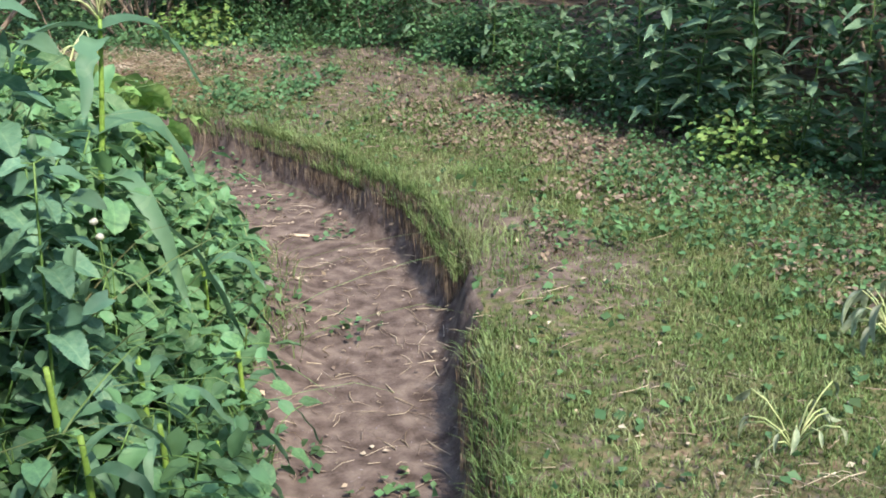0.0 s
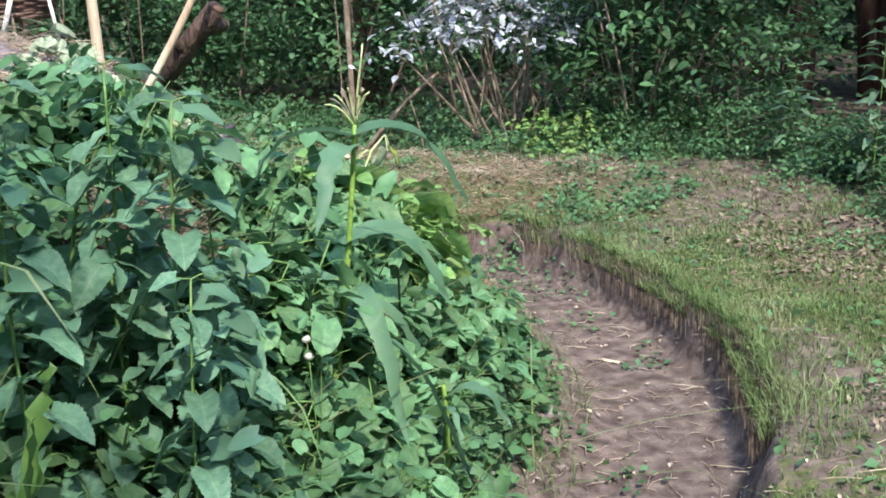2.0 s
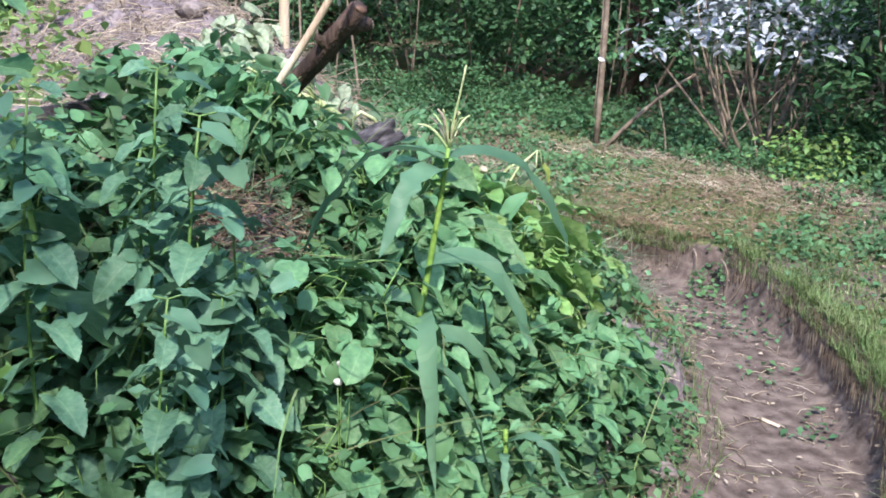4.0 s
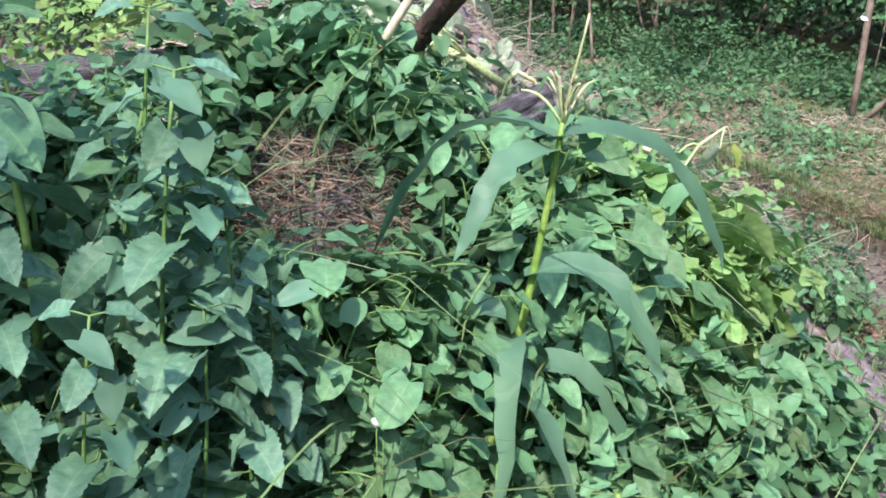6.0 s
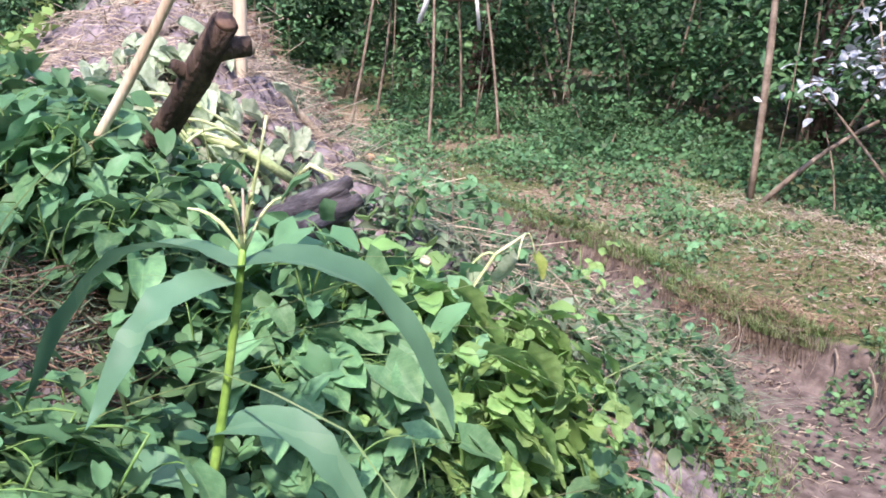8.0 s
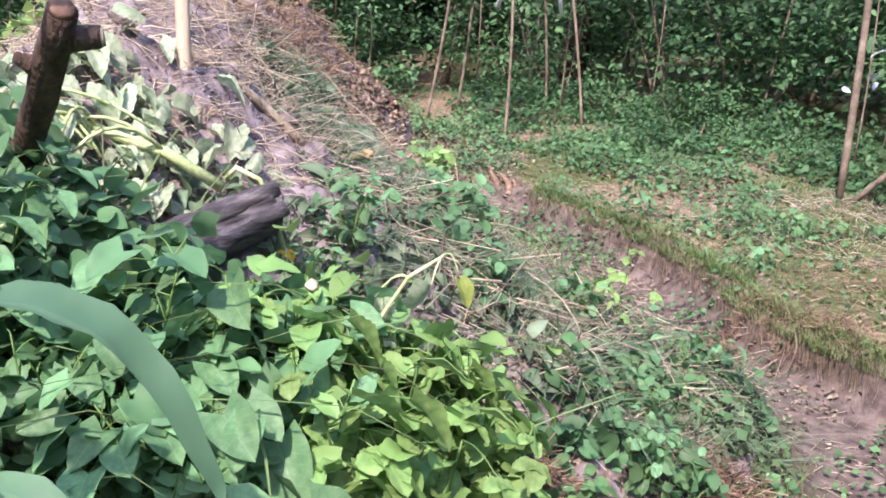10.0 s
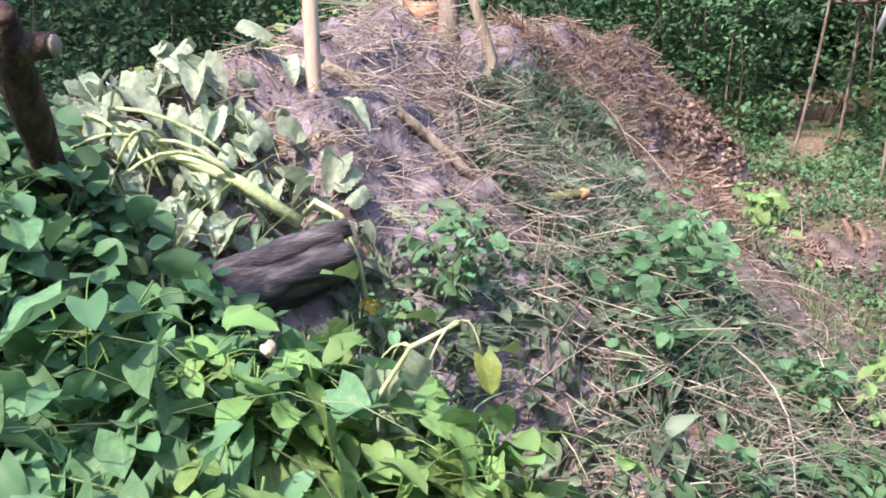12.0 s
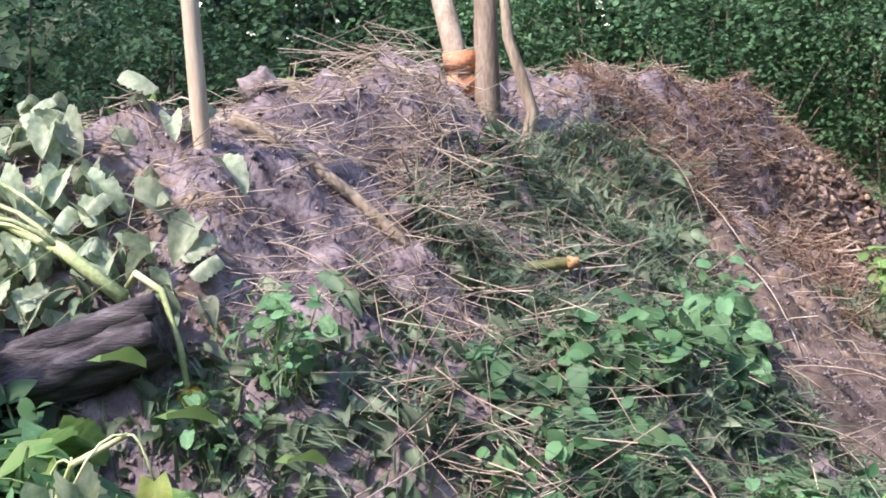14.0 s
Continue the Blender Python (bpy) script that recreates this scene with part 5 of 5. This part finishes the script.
hedge = [shrub("shrub", "dense green leafy shrub in the hedge around the garden", "shrub", "hedge shrubs", 2.3, 1.0, 74, 44, (0.058, 0.08, 0.064)[k], (M_HEDGE, M_COVER, M_HEDGE)[k], outline_leaf((0.3, 0.24, 0.36)[k], curl=0.3), 4, M_TWIG, 100 + k) for k in range(3)]
ring = [(3.55, 4.9, 0.9), (3.3, 6.2, 0.85), (3.9, 3.4, 0.9), (3.1, 7.5, 0.65), (1.0, 9.6, 0.9), (0.1, 10.1, 1.0), (3.9, 5.2, 1.2), (3.6, 6.6, 1.2), (5.2, 3.9, 1.2),
        (-1.6, 11.2, 1.15), (-3.2, 11.9, 1.2), (-4.6, 11.5, 1.1), (-5.9, 12.2, 1.2), (-7.3, 11.6, 1.1), (-8.6, 11.0, 1.15), (-9.4, 9.8, 1.15), (-8.3, 9.6, 0.9), (-9.2, 8.4, 1.1), (-8.2, 8.3, 0.85),
        (-9.4, 7.0, 1.15), (-8.0, 7.2, 0.85), (-9.2, 5.6, 1.1), (-8.1, 6.0, 0.8), (-9.6, 4.3, 1.1), (-9.0, 3.0, 0.9), (-9.8, 1.6, 1.1), (-2.9, 13.2, 1.4), (0.9, 11.8, 1.4), (-5.2, 13.6, 1.4), (-10.8, 6.4, 1.5), (-10.6, 8.8, 1.5), (-7.6, 13.4, 1.5), (-10.8, 3.6, 1.5)]
planted(hedge, ring)
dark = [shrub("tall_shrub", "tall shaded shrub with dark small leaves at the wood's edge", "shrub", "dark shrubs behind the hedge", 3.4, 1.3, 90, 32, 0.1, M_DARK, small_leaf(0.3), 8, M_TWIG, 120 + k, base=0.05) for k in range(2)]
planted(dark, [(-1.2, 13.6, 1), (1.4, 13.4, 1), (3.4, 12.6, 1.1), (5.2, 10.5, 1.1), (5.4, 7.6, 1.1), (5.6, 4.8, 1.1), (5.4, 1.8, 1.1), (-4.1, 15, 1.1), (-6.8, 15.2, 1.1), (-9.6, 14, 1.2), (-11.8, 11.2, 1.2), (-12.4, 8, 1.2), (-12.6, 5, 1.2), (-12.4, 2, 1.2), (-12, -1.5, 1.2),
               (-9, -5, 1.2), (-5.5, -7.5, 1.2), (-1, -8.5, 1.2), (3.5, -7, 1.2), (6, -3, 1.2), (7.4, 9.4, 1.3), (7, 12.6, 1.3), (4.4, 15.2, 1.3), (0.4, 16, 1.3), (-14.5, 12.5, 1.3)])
low = [shrub("ground_shrub", "low spreading green undergrowth at the foot of the hedge", "undergrowth", "undergrowth along the hedge", (0.5, 0.65, 0.4)[k], 0.55, 34, 20, (0.05, 0.06, 0.045)[k], (M_HEDGE, M_COVER, M_COVER)[k], outline_leaf(0.32, curl=0.3), 3, M_TWIG, 140 + k, base=0.0, flat=0.15) for k in range(3)]
places = []
for ax, ay, bx, by, n in ((3.3, 3.4, 2.75, 5.4, 6), (2.75, 5.4, 2.1, 6.9, 5), (2.0, 6.9, 1.2, 8.8, 6), (0.6, 8.7, -0.5, 9.2, 6), (-2.6, 9.9, -7.0, 10.7, 9), (-7.6, 10.2, -8.2, 7.0, 10), (-7.6, 7.0, -8.0, 3.0, 8), (1.9, 6.6, 1.2, 9.2, 9), (-3.5, 10.6, -7.6, 11.2, 9)):
    for k in range(n):
        t = (k + rng.uniform(0, 1)) / n
        places.append((ax + (bx - ax) * t + rng.normal(0, 0.15), ay + (by - ay) * t + rng.normal(0, 0.15), rng.uniform(0.25, 0.85)))
planted(low, places)
sv = shrub("silver_shrub", "shrub with glossy pale leaves, sun glare put into their colour, over bare stems", "shrub", "", 1.4, 1.05, 30, 34, 0.082, M_GLARELEAF, outline_leaf(0.27, curl=0.2), 16, M_TWIG, 160, base=0.62)
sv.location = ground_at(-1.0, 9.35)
gs = shrub("shrub", "green shrub with long pointed leaves beside the pale one", "shrub", "", 2.2, 0.85, 70, 34, 0.1, M_HEDGE, outline_leaf(0.22, curl=0.3), 12, M_TWIG, 161, base=0.25)
gs.location = ground_at(0.2, 9.3)
yl = shrub("weed_clump", "sunlit yellow-green weeds at the foot of the shrubs", "weeds", "", 0.32, 0.5, 26, 22, 0.055, M_SUNLEAF, small_leaf(0.36), 4, M_STALK, 162, base=0.0)
yl.location = ground_at(-0.45, 8.75)
yl2 = copy_thing(yl, Matrix.Translation(ground_at(2.4, 4.75)) @ Matrix.Scale(0.8, 4))
tagged(yl2, "sunlit yellow-green weeds at the edge of the lawn", "weeds")
yl3 = copy_thing(yl, Matrix.Translation(ground_at(-4.9, 4.6)) @ Matrix.Scale(1.5, 4))
tagged(yl3, "sunlit pale green weeds behind the heap", "weeds")
yl4 = copy_thing(yl, Matrix.Translation(ground_at(-3.6, 3.4)) @ Matrix.Scale(1.1, 4))
tagged(yl4, "sunlit pale green weeds behind the bed", "weeds")
LANCES = [solid("leaf", *broad_leaf(0.17, 0, c, 0.1, 0.0, 1.6), M_LANCE) for c in (0.2, 0.45)]
big = [upright("tall_weed", "tall weed with long lance-shaped leaves at the lawn's edge", "weed", "tall weeds by the hedge", h, s, 0.17, LANCES, 3) for h, s in ((1.15, 171), (0.9, 172))]
for k, (x, y, s) in enumerate(((2.15, 5.5, 0.95), (2.32, 5.3, 1.0), (2.05, 5.85, 0.8), (2.5, 5.0, 1.05), (2.55, 4.6, 0.9), (2.3, 6.2, 1.15), (2.75, 4.3, 1.0), (1.85, 6.4, 0.9), (2.9, 4.0, 1.1), (2.45, 5.6, 1.2), (1.6, 7.2, 0.9), (1.2, 8.2, 0.8), (2.65, 5.2, 1.3))):
    m = Matrix.Translation(ground_at(x, y)) @ Matrix.Rotation(k * 1.3, 4, "Z") @ Matrix.Scale(s, 4)
    if k < 2:
        big[k].matrix_basis = m
    else:
        copy_thing(big[k % 2], m).matrix_basis = m
p = scatter(26000, -8.2, 0.8, 8.6, 11.6, lambda x, y: (y > 9.4 - 0.12 * (x + 4) + 0.3 * lattice(x * 2, y * 2, 91)) & (lattice(x * 1.5, y * 1.5, 92) > -0.5))
n = len(p)
stuff("hedge_foot_weeds", cloud(p + np.stack([0 * p[:, 0], 0 * p[:, 0], rng.uniform(0.02, 0.38, n) * (0.5 + 0.5 * lattice(p[:, 0] * 2.5, p[:, 1] * 2.5, 93))], 1), rng.normal(0, 0.5, (n, 3)) + (0, -0.2, 1), rng.uniform(0.03, 0.085, n), small_leaf(0.32)), M_HEDGE,
      "shaded green weeds covering the ground before the hedge", "weeds")
p = scatter(42000, -6.5, 2.6, 6.6, 9.9, lambda x, y: (from_bank(x, y) < -0.12) & (lattice(x * 1.3 + 5, y * 1.7, 95) + 0.5 * lattice(x * 4, y * 4, 96) > 0.12 - 0.25 * step(7.6, 9.2, y) + 0.8 * worn(x, y)))
n = len(p)
tall = np.clip(0.35 + 0.8 * lattice(p[:, 0] * 1.3 + 5, p[:, 1] * 1.7, 95), 0.15, 1)
stuff("rough_weeds", cloud(p + np.stack([0 * p[:, 0], 0 * p[:, 0], rng.uniform(0.015, 0.24, n) * tall], 1), rng.normal(0, 0.55, (n, 3)) + (0, -0.2, 1), rng.uniform(0.02, 0.06, n), small_leaf(0.34)), M_COVER,
      "uneven patches of leafy weeds at the far edge of the lawn", "weeds")
p = scatter(9000, -6.5, 2.8, 4.6, 9.9, lambda x, y: (from_bank(x, y) < -0.25) & (lattice(x * 1.6 + 9, y * 1.6, 97) + 0.4 * lattice(x * 5, y * 5, 98) > 0.05 - 0.5 * step(6.5, 8.0, y)))
n = len(p)
stuff("brown_litter", cloud(p + (0, 0, 0.02), rng.normal(0, 0.5, (n, 3)) + (0, 0, 1), rng.uniform(0.015, 0.045, n), small_leaf(0.36)), M_TWIG,
      "brown dead leaves and bits of bark on the worn turf", "leaf litter")
p = scatter(30000, -0.2, 2.6, 1.6, 7.0, lambda x, y: (from_bank(x, y) < -0.02) & (lattice(x * 2.2 + 1, y * 2.2, 99) + 0.4 * lattice(x * 6, y * 6, 94) > 0.3))
n = len(p)
stuff("grass_tufts", blades(p, rng.uniform(0.035, 0.095, n), rng.uniform(0.0012, 0.0026, n), 1.2), M_GRASS, "longer tufts of soft grass in the lawn", "grass")
p = scatter(9000, 0.7, 3.0, 3.0, 6.6, lambda x, y: (from_bank(x, y) < -0.3) & (lattice(x * 1.8 + 2, y * 1.8, 102) + 0.4 * lattice(x * 6, y * 6, 103) > 0.25 - 0.7 * step(1.0, 1.9, x + 0.3 * (y - 4.5))))
n = len(p)
stuff("worn_litter", cloud(p + (0, 0, 0.03), rng.normal(0, 0.5, (n, 3)) + (0, 0, 1), rng.uniform(0.012, 0.04, n), small_leaf(0.36)), M_TWIG,
      "brown dead leaves on the worn strip of lawn before the hedge", "leaf litter")
p = scatter(9000, 0.7, 3.0, 3.0, 6.6, lambda x, y: (from_bank(x, y) < -0.35) & (lattice(x * 1.5 + 7, y * 1.5, 104) + 0.4 * lattice(x * 5, y * 5, 105) > 0.3 - 0.35 * step(1.2, 2.0, x)))
n = len(p)
stuff("edge_weeds", cloud(p + np.stack([0 * p[:, 0], 0 * p[:, 0], rng.uniform(0.02, 0.11, n)], 1), rng.normal(0, 0.5, (n, 3)) + (0, 0, 1), rng.uniform(0.018, 0.045, n), small_leaf(0.34)), M_COVER,
      "low leafy weeds scattered along the hedge side of the lawn", "weeds")
p = scatter(14000, -5.2, -0.5, 6.3, 8.9, lambda x, y: (from_bank(x, y) > -0.15) & (from_bank(x, y) < 0.95) & (lattice(x * 2.1 + 4, y * 2.1, 106) + 0.5 * lattice(x * 6, y * 6, 107) > 0.1))
n = len(p)
stuff("ditch_end_weeds", cloud(p + np.stack([0 * p[:, 0], 0 * p[:, 0], rng.uniform(0.01, 0.13, n)], 1), rng.normal(0, 0.55, (n, 3)) + (0, -0.2, 1), rng.uniform(0.018, 0.05, n), small_leaf(0.34)), M_COVER,
      "weeds growing on the shallow end of the ditch", "weeds")
p = scatter(9000, -5.2, -0.9, 6.3, 8.9, lambda x, y: (from_bank(x, y) > -0.15) & (from_bank(x, y) < 0.95))
n = len(p)
stuff("ditch_end_litter", cloud(p + (0, 0, 0.012), rng.normal(0, 0.5, (n, 3)) + (0, 0, 1), rng.uniform(0.012, 0.04, n), small_leaf(0.36)), M_TWIG,
      "brown dead leaves in the shallow end of the ditch", "leaf litter")
p = scatter(26000, -9.0, -4.7, 6.5, 10.2, lambda x, y: (high(x, y) < 0.35) & (from_bank(x, y) > -0.4))
n = len(p)
stuff("path_litter", cloud(p + (0, 0, 0.012), rng.normal(0, 0.5, (n, 3)) + (0, 0, 1), rng.uniform(0.015, 0.045, n), small_leaf(0.36)), M_TWIG,
      "brown dead leaves strewn behind the heap", "leaf litter")
p = scatter(16000, -9.0, -4.7, 6.5, 10.2, lambda x, y: (high(x, y) < 0.35) & (from_bank(x, y) > -0.4) & (lattice(x * 1.9 + 4, y * 1.9, 108) > 0.05))
n = len(p)
stuff("path_weeds", cloud(p + np.stack([0 * p[:, 0], 0 * p[:, 0], rng.uniform(0.01, 0.15, n)], 1), rng.normal(0, 0.55, (n, 3)) + (0, -0.2, 1), rng.uniform(0.02, 0.06, n), small_leaf(0.34)), M_COVER,
      "low green weeds growing behind the heap", "weeds")
pole("sapling", "thin bare sapling trunk beside the shrub", "sapling", bent(ground_at(-2.3, 9.1, -0.05), (-2.4, 9.2, 3.2), (0.02, 0.03, 0), 10), (0.026, 0.018), M_TWIG)
pole("leaning_branch", "bare branch leaning from the sapling's foot", "branch", bent(ground_at(-2.2, 9.08), (-1.6, 9.45, 0.75), (0, 0, 0.05), 8), (0.022, 0.012), M_TWIG)
for k in range(6):
    x, y = rng.uniform(-8.0, -2.6), rng.uniform(10.0, 11.2)
    pole("reed_stem", "thin bare upright stem in the undergrowth", "stem", bent(ground_at(x, y, -0.03), (x + rng.normal() * 0.15, y + 0.1, rng.uniform(1.2, 2.2)), (0.03, 0, 0), 6), (0.008, 0.005), M_TWIG, 5)
for k in range(14):
    x, y = -1.3 + rng.uniform(-0.5, 1.4), 9.1 + rng.uniform(-0.1, 0.3)
    pole("bare_stem", "bare brown stem under the pale shrub", "stem", bent(ground_at(x, y, -0.03), (x + rng.normal() * 0.2, y + 0.15, rng.uniform(0.4, 0.8)), (0.03, 0, 0), 6), (0.008, 0.005), M_TWIG, 5)

bt = thing("old_tree", "old reddish many-stemmed tree in deep shade with a broken limb", "tree", at=ground_at(2.75, 12.0, -0.1))
for x, y, lx, r in ((0, 0, -0.1, 0.26), (0.42, 0.1, 0.25, 0.2), (-0.4, 0.25, -0.35, 0.16), (0.15, 0.5, 0.1, 0.22), (0.75, 0.45, 0.6, 0.13)):
    part("trunk", tube(bent((x * 0.6, y * 0.6, 0), (x + lx, y, 5.0), (0.05, 0, 0), 14), (r * 1.35, r, r * 0.9, r * 0.7), 14, rough=0.12), M_REDBARK, bt)
part("broken_limb", tube(np.array([(-0.05, -0.42, 0.85), (-0.2, -0.5, 0.98), (-0.18, -0.5, 1.25), (-0.02, -0.45, 1.8), (0.05, -0.4, 2.6)]), (0.07, 0.09, 0.065, 0.055, 0.05), 11, rough=0.15), M_CUT, bt, "stripped orange limb")
part("broken_limb", tube(np.array([(0.15, -0.38, 0.9), (0.2, -0.4, 1.6), (0.28, -0.35, 2.6)]), (0.04, 0.045, 0.03), 9, rough=0.1), M_CUT, bt)
part("broken_limb", tube(np.array([(0.5, -0.3, 0.6), (0.95, -0.45, 0.85), (1.25, -0.5, 0.95)]), (0.13, 0.11, 0.1), 11, rough=0.15), M_REDBARK, bt)


def shade_tree(label, x, y, trunk, height, reach, clumps, seed, mat=M_DARK):
    """A tree added for its shade, with a crown out of view above the garden."""
    g = np.random.default_rng(seed)
    ob = thing("tree", label, "tree", at=ground_at(x, y, -0.1))
    part("trunk", tube(bent((0, 0, 0), (0.1, 0.1, height), (0.1, 0, 0), 12), (trunk, trunk * 0.4), 11, rough=0.1), M_DARKBARK, ob)
    cs = []
    for k in range(clumps):
        a, r = g.uniform(0, 6.283), reach * math.sqrt(g.uniform(0, 1))
        cs.append((r * math.cos(a), r * math.sin(a), height * g.uniform(0.6, 1.12)))
    cs = np.array(cs)
    for k in range(9):
        c = cs[k]
        part("limb", tube(bent((0.05, 0.05, height * g.uniform(0.4, 0.75)), c, (0, 0, 0.3), 7), (trunk * 0.35, trunk * 0.1), 7, rough=0.08), M_DARKBARK, ob)
    pts = np.repeat(cs, 40, 0) + g.normal(0, 0.42, (clumps * 40, 3))
    part("crown", cloud(pts, g.normal(0, 0.5, pts.shape) + (0, 0, 1), g.uniform(0.12, 0.22, len(pts)), small_leaf(0.36)), mat, ob)
    return ob


# added trees with unseen crowns, placed to dapple the sun and block sky light
SHADE_TREES = ((1.3, -2.7, 6.4, 1.7, 26), (-7.5, -2.0, 7.5, 3.2, 70), (8.0, 6.6, 7.5, 3.0, 40), (-1.5, -4.6, 7.5, 2.6, 20), (1.6, 11.4, 6.2, 3.4, 75), (3.7, 8.2, 5.2, 2.7, 60), (-3.2, 12.4, 6.2, 4.0, 85), (-7.4, 12.2, 6.0, 3.6, 65), (-13.0, 6.5, 7.0, 3.0, 60), (-4.0, 16.5, 7.0, 3.4, 60), (6.5, 13.5, 7.0, 3.2, 60))
for k, (x, y, h, r, c) in enumerate(SHADE_TREES):
    shade_tree("tall leafy tree added to shade the garden, its crown out of view", x, y, 0.16, h, r, c, 200 + k)


# leafy backing added all round beyond the shrubs, to block sky in their gaps
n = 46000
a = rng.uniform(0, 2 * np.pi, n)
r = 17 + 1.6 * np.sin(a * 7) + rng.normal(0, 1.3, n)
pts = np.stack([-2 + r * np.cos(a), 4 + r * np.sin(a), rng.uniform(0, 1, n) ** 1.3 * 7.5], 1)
stuff("far_wood", cloud(pts, np.stack([-np.cos(a), -np.sin(a), 0.5 + 0 * a], 1) + rng.normal(0, 0.5, (n, 3)), rng.uniform(0.35, 0.75, n), small_leaf(0.4)), M_DARK, "dark leafy woodland added all round to hide the sky between the shrubs", "woodland")
